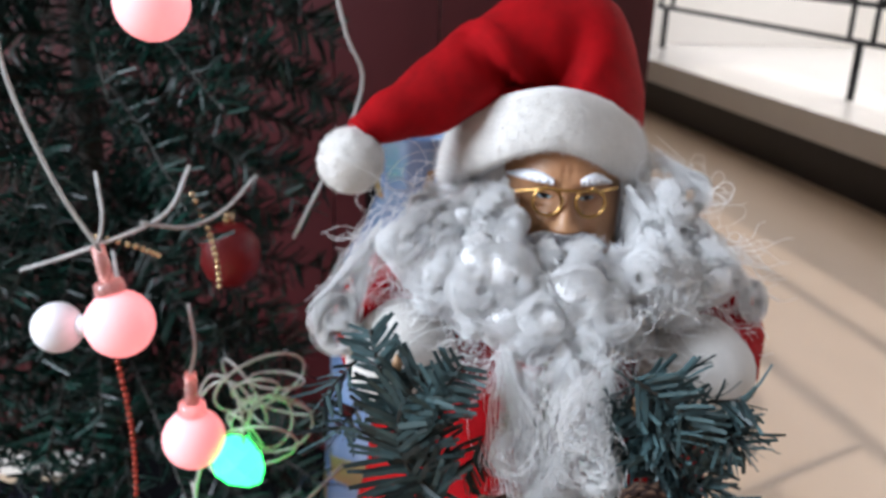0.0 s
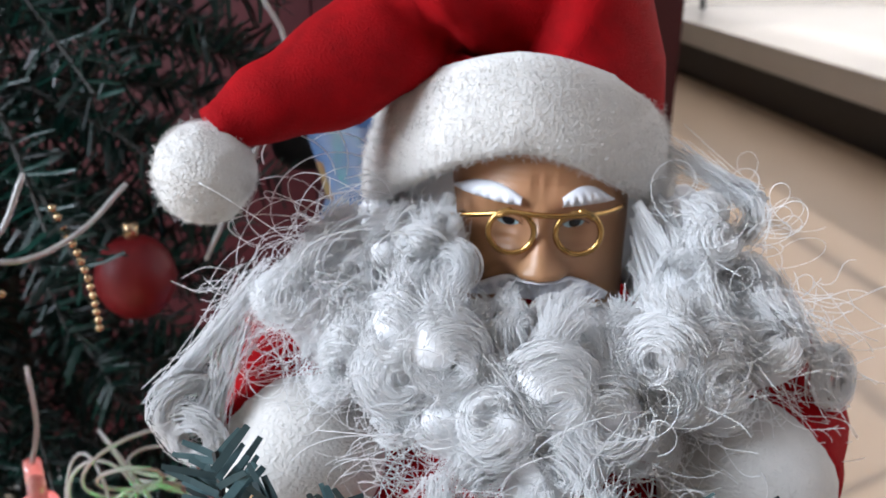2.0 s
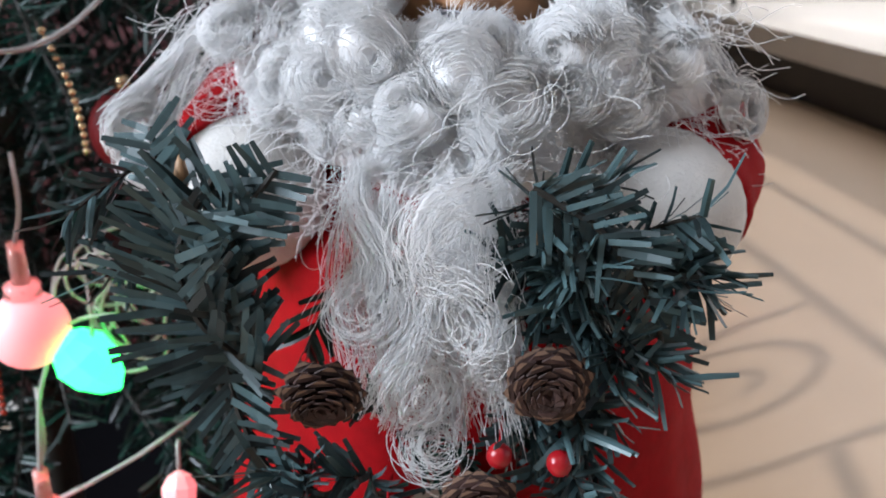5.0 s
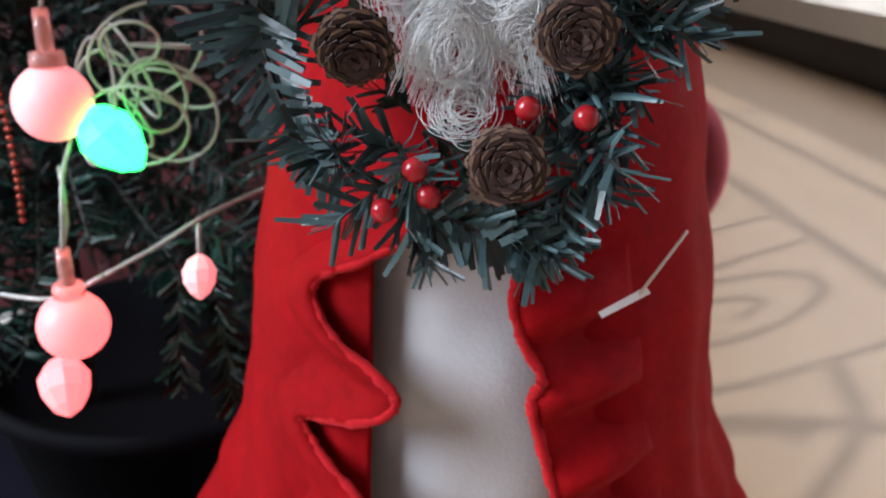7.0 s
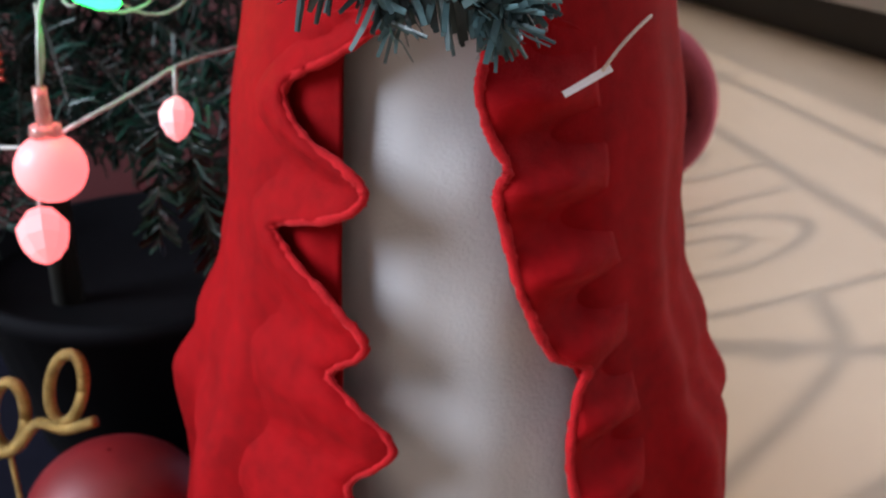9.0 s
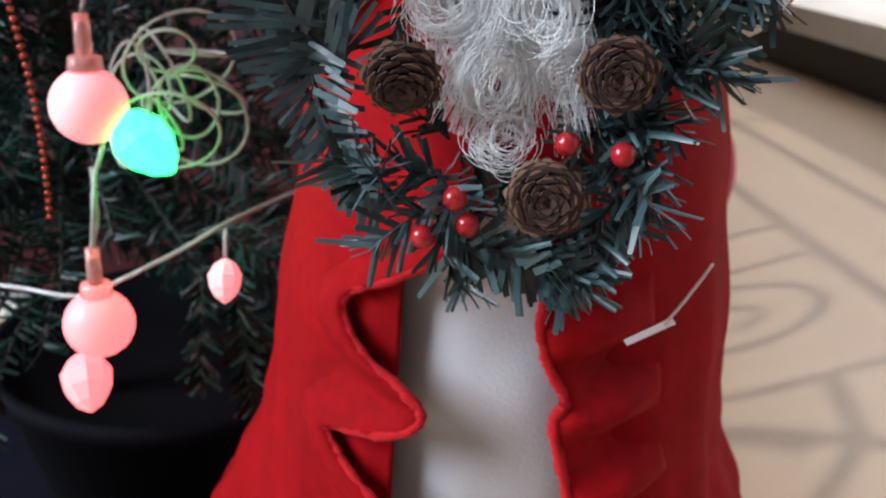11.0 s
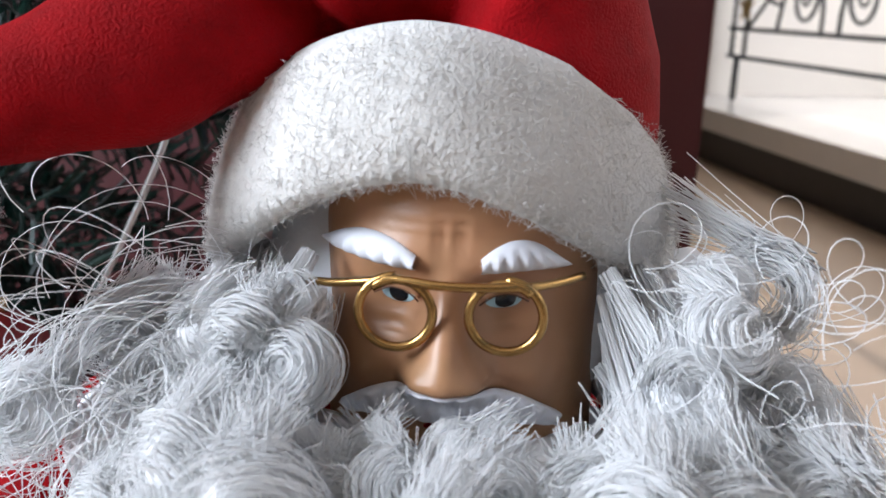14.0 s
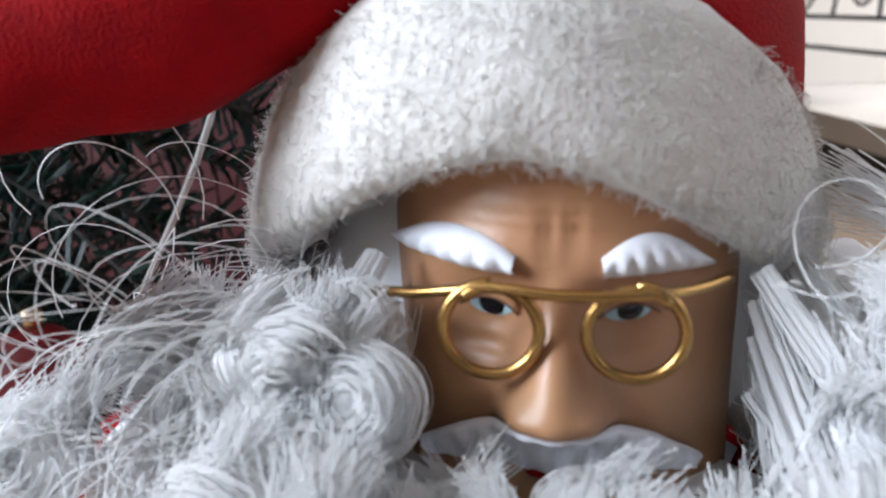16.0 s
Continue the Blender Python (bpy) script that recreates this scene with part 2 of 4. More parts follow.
def part(name, geo, parent, label="", smooth=True, kind=""):
    ob = new(name, geo.mesh(name, smooth))
    ob.parent = parent
    return tagged(ob, label, kind=kind)


def lerp(a, b, t):
    return a + (b - a) * t


def interp(x, table):
    if x <= table[0][0]:
        return table[0][1]
    for (x0, y0), (x1, y1) in zip(table, table[1:]):
        if x <= x1:
            t = (x - x0) / (x1 - x0)
            return lerp(y0, y1, t * t * (3 - 2 * t))
    return table[-1][1]


def smooth_path(pts, n):
    """Catmull-Rom through the points, n samples."""
    P = [Vector(p) for p in pts]
    P = [P[0] * 2 - P[1]] + P + [P[-1] * 2 - P[-2]]
    out = []
    for k in range(n):
        u = k / (n - 1) * (len(P) - 3)
        i = min(int(u), len(P) - 4)
        t = u - i
        a, b, c, d = P[i:i + 4]
        out.append(0.5 * ((2 * b) + (c - a) * t + (2 * a - 5 * b + 4 * c - d) * t * t + (3 * b - a - 3 * c + d) * t ** 3))
    return out


# ---------------- setting ----------------
def ledge_pt(n, s, z):
    p = SUN_N * n + LED_D * s
    return (p.x, p.y, z)


def ledge_box(g, n0, n1, s0, s1, z0, z1, m=0):
    c = [ledge_pt(n, s, z) for z in (z0, z1) for n, s in ((n0, s0), (n1, s0), (n1, s1), (n0, s1))]
    g.faces(c, [(0, 1, 2, 3), (7, 6, 5, 4), (0, 4, 5, 1), (1, 5, 6, 2), (2, 6, 7, 3), (3, 7, 4, 0)], m)


g = Geo(M_FLOOR)
g.box((-2.4, -2.6, FZ - 0.06), (6.6, 8.0, FZ))
thing("floor", "cream polished stone floor with railing shadow", "floor", g, kind="structure", smooth=False)

# unseen walls around the room, darkened so they return little fill
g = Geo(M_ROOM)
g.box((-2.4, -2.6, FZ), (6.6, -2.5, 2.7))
thing("wall_south", "unseen plaster wall darkened to cut bounce light", "wall", g, kind="structure", smooth=False)
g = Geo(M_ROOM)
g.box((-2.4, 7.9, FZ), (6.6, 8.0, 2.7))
thing("wall_north", "unseen plaster wall darkened to cut bounce light", "wall", g, kind="structure", smooth=False)
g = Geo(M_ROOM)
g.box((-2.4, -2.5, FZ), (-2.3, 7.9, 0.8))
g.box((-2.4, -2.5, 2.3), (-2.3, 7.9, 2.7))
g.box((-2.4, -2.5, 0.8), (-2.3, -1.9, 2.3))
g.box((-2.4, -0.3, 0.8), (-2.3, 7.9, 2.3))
thing("wall_west", "unseen plaster wall with window opening, darkened to cut bounce light", "wall", g, kind="structure", smooth=False)
g = Geo(M_WALL)
g.box((-2.4, -2.6, 2.7), (1.6, 8.0, 2.8))
thing("ceiling", "white plaster ceiling", "ceiling", g, kind="structure", smooth=False)

# low stair wall behind the railing, open to the sky below an added wall
g = Geo(M_WALL)
ledge_box(g, 3.40, 3.52, -6.6, 2.6, FZ, 0.72)
# unseen upper wall, added to block the sun from the figurine
ledge_box(g, 3.40, 3.52, -6.6, 2.6, 1.46, 2.69)
thing("wall_stair", "low white wall behind the railing, with an added unseen upper wall blocking sun", "wall", g, kind="structure", smooth=False)
g = Geo(M_WALL)
ledge_box(g, 1.80, 3.395, -4.62, -3.86, 0.052, 2.2)
thing("wall_return", "white pier at the end of the railing", "wall", g, kind="structure", smooth=False)

g = Geo(M_BLACKG)
ledge_box(g, 1.592, 3.39, -6.6, 2.6, FZ, -0.041)
thing("riser", "black polished granite riser below the slab", "step", g, kind="structure", smooth=False)
g = Geo(M_SLAB)
ledge_box(g, 1.580, 3.39, -6.6, 2.6, -0.040, 0.050)
thing("slab", "white marble slab on a raised ledge", "step", g, kind="structure", smooth=False)

# maroon wooden door leaf
door = thing("door_1", "maroon painted wooden door leaf with vertical boards", "door", kind="structure")
for k in range(9):
    x1 = 0.147 - k * 0.115
    g = Geo(M_MAROON)
    g.box((x1 - 0.113, 0.55, FZ + 0.035), (x1, 0.59, 2.0))
    part("board", g, door, smooth=False)
g = Geo(M_SLAB)
g.box((-0.92, 0.54, FZ), (0.13, 0.60, FZ + 0.03))
thing("threshold", "pale marble threshold strip under the door", "threshold", g, kind="structure", smooth=False)
g = Geo(M_MAROON)
g.box((-2.29, 0.60, FZ), (-0.92, 0.66, 2.2))
thing("wall_maroon", "maroon painted wall beside the door", "wall", g, kind="structure", smooth=False)

# ---------------- iron railing ----------------
RN = 1.85
railing = thing("railing", "black wrought iron railing with scrolls on marble ledge", "railing")


def bar(name, a, b, r=0.008, label=""):
    g = Geo(M_IRON)
    g.tube([a, lerp(Vector(a), Vector(b), 0.5), b], r, 8)
    return part(name, g, railing, label)


R_LOW, R_MID, R_TOP = 0.243, 0.366, 0.560
bar("rail", ledge_pt(RN, -3.80, R_LOW), ledge_pt(RN, 2.4, R_LOW), 0.0095)
bar("rail", ledge_pt(RN, -3.80, R_MID), ledge_pt(RN, 2.4, R_MID), 0.0095)
bar("rail", ledge_pt(RN, -3.80, R_TOP + 0.30), ledge_pt(RN, 2.4, R_TOP + 0.30), 0.020, "round iron top rail")
bar("rail", ledge_pt(RN, -3.80, R_TOP + 0.22), ledge_pt(RN, 2.4, R_TOP + 0.22), 0.0095)
BAYS = [-3.70 + 1.46 * k for k in range(5)]
for s in BAYS:
    bar("post", ledge_pt(RN, s, 0.048), ledge_pt(RN, s, R_LOW), 0.014)
    for d in (-0.062, 0.062):
        bar("upright", ledge_pt(RN, s + d, R_LOW), ledge_pt(RN, s + d, R_TOP + 0.22), 0.0095)


def scroll(s0, cz, r0, flip, turns=1.7, start=1.57, thick=0.0085):
    """A wrought spiral that starts at its outer end."""
    g = Geo(M_IRON)
    pts = []
    for i in range(44):
        u = i / 43
        a = start + u * 2 * math.pi * turns
        r = lerp(r0, r0 * 0.16, u ** 0.8)
        pts.append(ledge_pt(RN, s0 + flip * r * math.cos(a), cz + r * math.sin(a) * 1.15))
    g.tube(pts, [lerp(thick, thick * 0.75, i / 43) for i in range(44)], 6)
    return part("scroll", g, railing)


def stem(points):
    g = Geo(M_IRON)
    g.tube([ledge_pt(RN, s_, z_) for s_, z_ in [(p.x, p.y) for p in smooth_path([(a_, b_, 0) for a_, b_ in points], 18)]], 0.0085, 6)
    return part("stem", g, railing)


for s in BAYS[:-1]:
    c = s + 0.73
    for f in (-1, 1):
        scroll(c + f * 0.20, 0.505, 0.115, f)
        scroll(c + f * 0.47, 0.640, 0.100, -f, start=-1.57)
        stem([(c + f * 0.06, R_MID), (c + f * 0.075, 0.50), (c + f * 0.19, 0.645), (c + f * 0.33, 0.58), (c + f * 0.40, R_MID)])
        stem([(c + f * 0.66, R_MID), (c + f * 0.55, 0.45), (c + f * 0.36, 0.60), (c + f * 0.30, R_TOP + 0.22)])
        stem([(c + f * 0.60, 0.62), (c + f * 0.50, 0.50), (c + f * 0.38, 0.47)])

g = Geo(M_STAR)
c = Vector(ledge_pt(RN - 0.03, -3.60, 0.46))
for k in range(5):
    a = math.pi / 2 + k * 2 * math.pi / 5
    w = LED_D * math.cos(a) + Vector((0, 0, 1)) * math.sin(a)
    w1 = LED_D * math.cos(a + .63) + Vector((0, 0, 1)) * math.sin(a + .63)
    w2 = LED_D * math.cos(a - .63) + Vector((0, 0, 1)) * math.sin(a - .63)
    g.faces([c - SUN_N * 0.016, c + w * 0.08, c + w1 * 0.035, c + w2 * 0.035, c + SUN_N * 0.008], [(0, 1, 2), (0, 3, 1), (4, 2, 1), (4, 1, 3)])
thing("star_ornament", "gold foil star hung on the railing post", "ornament", g, smooth=False)

# ---------------- bearded figurine: one mesh ----------------
HX = 0.003
fig = Geo(M_SKIN, M_WHITEPAINT, M_PUPIL, M_IRIS, M_LINE, M_HAIR, M_HAIRCORE, M_SATIN, M_VELVET)


def gauss(x, s):
    return math.exp(-(x / s) ** 2)


def face_point(a, z, lift=0.0):
    """A point of the moulded head: angle a from the front, height z."""
    x = 0.0285 * math.sin(a)
    y = -0.020 - 0.0305 * math.cos(a)
    dz = z - 0.402
    y += 0.22 * max(0, dz - 0.012) ** 1.0 * 0.8
    d = 0.0
    fx = x
    ridge = gauss(fx, 0.0034 + 0.0034 * max(0, min(1, (0.407 - z) / 0.016)))
    if z < 0.411:
        d += ridge * 0.0110 * max(0, min(1, (0.411 - z) / 0.019)) * (1 if z > 0.3905 else max(0, 1 - (0.3905 - z) / 0.0035))
    for sg in (-1, 1):
        d += 0.0028 * gauss(fx - sg * 0.0052, 0.0022) * gauss(z - 0.3915, 0.0025)
        d -= 0.0042 * gauss(fx - sg * 0.0100, 0.0058) * gauss(z - 0.4035, 0.0042)
        d += 0.0019 * gauss(fx - sg * 0.0100, 0.0044) * gauss(z - 0.4040, 0.0026)
        d += 0.0035 * gauss(fx - sg * 0.0165, 0.0075) * gauss(z - 0.3890, 0.0070)
        d += 0.0022 * gauss(fx - sg * 0.0115, 0.009) * gauss(z - 0.4115, 0.0034)
        d -= 0.0007 * gauss(abs(fx) - 0.010 - 0.0, 0.005) * gauss(z - 0.3985, 0.0008)
        d -= 0.0009 * gauss(fx - sg * (0.0085 + (0.3925 - z) * 0.9), 0.0010) * gauss(z - 0.388, 0.006)
    d += 0.0012 * gauss(fx, 0.012) * gauss(z - 0.4185, 0.004)
    for k in (-1, 0, 1):
        d -= 0.0011 * gauss(fx - k * 0.0017 * (1 + (z - 0.414) * 40), 0.0006) * gauss(z - 0.4165, 0.0035)
    d -= 0.0005 * math.sin(z * 2600) * gauss(fx, 0.012) * gauss(z - 0.4205, 0.004)
    nx, ny = math.sin(a), -math.cos(a)
    return Vector((HX + x + nx * (d * 0.35 + lift), y + ny * (d + lift), z))


rows = []
for j in range(74):
    z = 0.362 + (0.436 - 0.362) * j / 73
    rows.append([face_point(-1.75 + 3.5 * i / 79, z) for i in range(80)])
fig.grid(rows, 0)


def on_face(x, z, lift):
    return face_point(math.asin(max(-1, min(1, (x - HX) / 0.0285))), z, lift)


def patch(cx, cz, rx, rz, m, lift, n=16, tilt=0.0, thick=0.0):
    """A low painted oval on the face."""
    rr = []
    for k in range(6):
        q = k / 5
        rr.append([on_face(cx + q * rx * math.cos(a) * math.cos(tilt) - q * rz * math.sin(a) * math.sin(tilt),
                           cz + q * rz * math.sin(a) * math.cos(tilt) + q * rx * math.cos(a) * math.sin(tilt),
                           lift + thick * (1 - q ** 3)) for a in (2 * math.pi * i / n for i in range(n))])
    fig.grid(rr, m, close_u=True)


EYES = ((-0.0070, 0.4042), (0.0128, 0.4042))
for ex, ez in EYES:
    patch(ex, ez, 0.0034, 0.00175, 3, 0.00012, thick=0.0004)
    patch(ex + 0.0002, ez + 0.0001, 0.0020, 0.00170, 2, 0.0004, thick=0.0004)
    lid = [on_face(ex - 0.0044 + 0.0088 * u, ez + 0.0003 + 0.0019 * math.sin(math.pi * u), 0.0006) for u in (i / 10 for i in range(11))]
    fig.tube(lid, [0.0003 + 0.0006 * math.sin(math.pi * i / 10) for i in range(11)], 6, 0)
    fig.tube([p + Vector((0, -0.0004, -0.0007)) for p in lid], 0.00018, 5, 4)

# moulded white eyebrows with combed ridges
for sg, xo, xi in ((-1, -0.0225, -0.0028), (1, 0.0228, 0.0084)):
    n = 26
    rr = []
    for i in range(n):
        u = i / (n - 1)
        x = lerp(xo, xi, u)
        zc = 0.4105 + 0.0025 * math.sin(math.pi * (0.08 + 0.84 * u)) + 0.0004 * u
        w = 0.0027 * (math.sin(math.pi * min(1, 0.06 + 0.94 * (u if u < .5 else u * .92))) ** 0.5)
        rg = 0.0007 * math.sin(u * 40) * min(1, u * 2.5)
        row = []
        for k in range(9):
            t = k / 8 * math.pi
            row.append(on_face(x + 0.0012 * math.cos(t) * (1 - u) * -sg, zc + w * math.cos(t), 0.0002 + math.sin(t) * (0.0016 + (rg if t > 1.2 else 0))))
        rr.append(row)
    fig.grid(rr, 1)

# moulded moustache
for sg in (-1, 1):
    n = 28
    rr = []
    for i in range(n):
        u = i / (n - 1)
        x = 0.0032 + sg * 0.0195 * u
        zc = 0.3850 - 0.0010 * u - 0.0044 * u ** 2.2 + 0.0014 * math.sin(u * 3)
        w = 0.0044 * (1 - 0.62 * u ** 1.7)
        row = []
        for k in range(11):
            t = k / 10 * math.pi
            rg = 0.0006 * math.sin(u * 38 + k * 0.7)
            row.append(on_face(x, zc + w * math.cos(t), 0.0006 + math.sin(t) ** 0.55 * (0.0036 * (1 - 0.45 * u) + rg)))
        rr.append(row)
    fig.grid(rr, 1)
patch(0.003, 0.3800, 0.004, 0.0010, 8, 0.001, thick=0.0008)
fig.ball((0.003, -0.051, 0.3665), 1.0, 6, 24, 14, (0.026, 0.014, 0.0085), bump=0.12, freq=3)

# hair and beard mass beneath the curls
for c, s in (((-0.022, -0.046, 0.354), (0.034, 0.026, 0.022)), ((0.024, -0.046, 0.354), (0.036, 0.026, 0.022)), ((0.002, -0.068, 0.352), (0.034, 0.018, 0.024)),
             ((-0.042, -0.016, 0.384), (0.018, 0.020, 0.018)), ((0.046, -0.014, 0.386), (0.017, 0.020, 0.020)), ((-0.060, -0.036, 0.364), (0.019, 0.018, 0.018)),
             ((0.066, -0.036, 0.362), (0.022, 0.022, 0.022)), ((0.004, -0.092, 0.322), (0.012, 0.008, 0.030)), ((0.0, 0.0, 0.40), (0.045, 0.04, 0.04))):
    fig.ball(c, 1.0, 6, 24, 16, s, bump=0.16, freq=2.4)


def lock(path, width, strands=46, r=0.00022, depth=0.6, fray=0.10, nseg=20, seed=0):
    """A lock of parallel fibres along a path, with loose ends."""
    rl = random.Random(seed)
    pts = smooth_path(path, nseg)
    n = len(pts)
    frames = []
    side = None
    for i in range(n):
        t = (pts[min(i + 1, n - 1)] - pts[max(i - 1, 0)]).normalized()
        if side is None:
            side = t.cross(Vector((0, -1, 0.2)))
            side = side.normalized() if side.length > 1e-5 else t.orthogonal().normalized()
        side = (side - t * side.dot(t)).normalized()
        frames.append((side.copy(), t.cross(side)))
    for s in range(strands):
        a, q = rl.uniform(0, 2 * math.pi), rl.random() ** 0.4
        o1, o2 = math.cos(a) * q * width, math.sin(a) * q * width * depth
        loose = rl.gauss(0, fray * width)
        loose2 = rl.gauss(0, fray * width)
        e = rl.uniform(0.82, 1.0)
        ph = rl.uniform(0, 6.28)
        line = []
        for i in range(n):
            u = i / (n - 1)
            if u > e:
                break
            env = 0.35 + 0.65 * math.sin(math.pi * min(1, 0.12 + u * 0.86)) ** 0.7
            w1 = o1 * env + loose * u * u + 0.05 * width * math.sin(u * 9 + ph)
            w2 = o2 * env + loose2 * u * u
            line.append(pts[i] + frames[i][0] * w1 + frames[i][1] * w2)
        fig.tube(line, r, 3, 5, caps=False)


def puff(c, R, sense, root, seed, count=280, lo=0.30, hi=1.08, turns=(0.42, 0.85), core=0.66, deep=0.95, r=0.00011, jit=0.07):
    """A fluffy curl: fibres come from the root and wind round one axis at many radii."""
    rl = random.Random(seed)
    c, root = Vector(c), Vector(root)
    ax = Vector((rl.uniform(-0.9, 0.9), -1, rl.uniform(-0.5, 0.9))).normalized()
    e1 = ax.cross(Vector((0, 0, 1))).normalized()
    e2 = e1.cross(ax).normalized()
    a0 = math.pi / 2 + sense * rl.uniform(0.2, 1.1)
    for s in range(count):
        rr0 = R * rl.uniform(lo, hi)
        cc = c + Vector((rl.gauss(0, jit), rl.gauss(0, jit), rl.gauss(0, jit))) * R
        dep = rl.uniform(-deep, deep) * math.sqrt(max(0.1, 1.15 - (rr0 / R) ** 2)) * R
        aa = a0 + rl.gauss(0, 0.35)
        tot = rl.uniform(*turns) * 2 * math.pi
        sh = rl.uniform(0.55, 1.05)
        sq = rl.uniform(0.85, 1.15)
        pts = []
        n = 17
        for i in range(n):
            u = i / (n - 1)
            a = aa - sense * u * tot
            q = rr0 * lerp(1.0, sh, u)
            pts.append(cc + e1 * q * math.cos(a) * sq + e2 * q * math.sin(a) + ax * (dep + R * 0.18 * u))
        rt = root + Vector((rl.gauss(0, .3), rl.gauss(0, .2), rl.gauss(0, .3))) * R
        lead = [rt, lerp(rt, pts[0], 0.5) + ax * R * 0.12]
        fig.tube(lead + pts, r * rl.uniform(0.7, 1.25), 3, 5, caps=False)
    if core:
        fig.ball(c - ax * R * 0.34, R * core, 6, 20, 14, (1, 0.92, 1), bump=0.10, freq=3)


PUFFS = ((1150, 640, 78, 1), (1180, 735, 70, 1), (1245, 565, 58, -1), (1290, 640, 60, 1), (1060, 600, 66, 1), (1090, 700, 60, -1), (960, 715, 80, 1), (852, 640, 74, -1),
         (768, 742, 72, 1), (905, 800, 58, -1), (1020, 800, 56, 1), (650, 612, 76, -1), (560, 700, 72, 1), (660, 765, 62, -1), (470, 690, 58, 1), (560, 595, 66, -1),
         (430, 765, 52, -1), (320, 600, 58, 1), (380, 530, 56, -1), (470, 575, 52, 1), (655, 505, 50, -1), (600, 470, 48, 1), (530, 490, 46, -1), (1165, 450, 50, 1), (1120, 520, 50, -1), (740, 830, 56, 1), (560, 815, 50, -1), (790, 612, 44, 1), (905, 612, 44, -1), (850, 640, 40, 1), (980, 640, 48, 1), (720, 640, 46, -1))
for k, (px, py, pr, sense) in enumerate(PUFFS):
    x = -0.016 + (px - 701) * 0.000145
    z = 0.378 - (py - 632) * 0.000131
    y = -0.095 + 0.52 * max(0, abs(x - 0.004) - 0.012)
    if abs(x - 0.003) < 0.03 and k > 26:
        y = -0.076
    if z > 0.385:
        y = max(y, -0.062 + 0.5 * max(0, abs(x - 0.003) - 0.03))
    R = pr * 0.000145 * 1.08
    head = Vector((0.003 + 0.03 * (1 if x > 0.003 else -1), -0.04, 0.395))
    way = (head - Vector((x, y, z))).normalized() * 0.5 + Vector((0, 0.45, 0.8))
    root = Vector((x, y, z)) + way.normalized() * R * 1.35
    puff((x, y, z), R, sense, root, 300 + k)
    # a smaller companion behind, to fill between
    puff((x + rnd.uniform(-.009, .009), y + 0.010, z + rnd.uniform(-.010, .008)), R * 0.8, -sense, root + Vector((0, 0.01, 0)), 700 + k, count=80)
# loose wavy filling strands
for k in range(900):
    x = rnd.uniform(-0.085, 0.085)
    y = -0.088 + 0.52 * max(0, abs(x - 0.004) - 0.012) + rnd.uniform(-0.008, 0.008)
    z = rnd.uniform(0.335, 0.392) if abs(x) > 0.03 else rnd.uniform(0.325, 0.372)
    d = Vector((rnd.uniform(-1, 1) + 8 * x, -0.2, rnd.uniform(-1.2, 0.3))).normalized()
    s = d.cross(Vector((0, -1, 0))).normalized()
    L, w, ph = rnd.uniform(0.012, 0.028), rnd.uniform(0.0015, 0.004), rnd.uniform(0, 6)
    fig.tube([Vector((x, y, z)) + d * L * (i / 9) + s * w * math.sin(ph + i * 0.55) + Vector((0, -0.003 * math.sin(i / 9 * 3.1), 0)) for i in range(10)], 0.00013, 3, 5, caps=False)
for k in range(420):
    x = rnd.uniform(-0.026, 0.034)
    p = Vector((x, -0.062 - rnd.uniform(0, 0.012) + 0.35 * max(0, abs(x - 0.003) - 0.012), rnd.uniform(0.357, 0.3705)))
    d = Vector((rnd.uniform(-0.8, 0.8) + 20 * (x - 0.003), -0.7, rnd.uniform(-0.9, 0.25))).normalized()
    s = d.cross(Vector((0.3, 0.2, 1))).normalized()
    L, w, ph = rnd.uniform(0.010, 0.022), rnd.uniform(0.0008, 0.003), rnd.uniform(0, 6)
    fig.tube([p + d * L * (i / 9) + s * w * math.sin(ph + i * 0.6) + Vector((0, 0, -0.006 * (i / 9) ** 2)) for i in range(10)], 0.00014, 3, 5, caps=False)
for k in range(700):
    sg = -1 if k % 2 else 1
    p = Vector((0.002 + sg * rnd.uniform(0.030, 0.052), rnd.uniform(-0.046, -0.018), rnd.uniform(0.376, 0.408)))
    d = Vector((sg * rnd.uniform(0.0, 1.0), -rnd.uniform(0.1, 0.8), -rnd.uniform(0.2, 1.2))).normalized()
    s = d.cross(Vector((0, -1, 0.3))).normalized()
    L, w, ph = rnd.uniform(0.014, 0.034), rnd.uniform(0.001, 0.004), rnd.uniform(0, 6)
    fig.tube([p + d * L * (i / 11) + s * w * math.sin(ph + i * 0.6) for i in range(12)], 0.00015, 3, 5, caps=False)
# long wavy strands of the beard hanging down the middle
bl = random.Random(77)
for k in range(17):
    x = lerp(-0.018, 0.024, bl.random())
    z0 = bl.uniform(0.338, 0.352)
    z1 = bl.uniform(0.266, 0.305) + 0.5 * abs(x - 0.004)
    ph, am = bl.uniform(0, 6.28), bl.uniform(0.006, 0.015)
    lock([(x * 1.1 + am * 0.5 * math.sin(ph + q * 4.5), -0.100 - 0.030 * q ** 0.6 - 0.003 * math.cos(ph + q * 5), lerp(z0, z1, q)) for q in (0, .18, .36, .54, .72, .86, 1)],
         bl.uniform(0.0030, 0.0056), 40, r=0.00011, seed=1200 + k, nseg=24, fray=1.4)
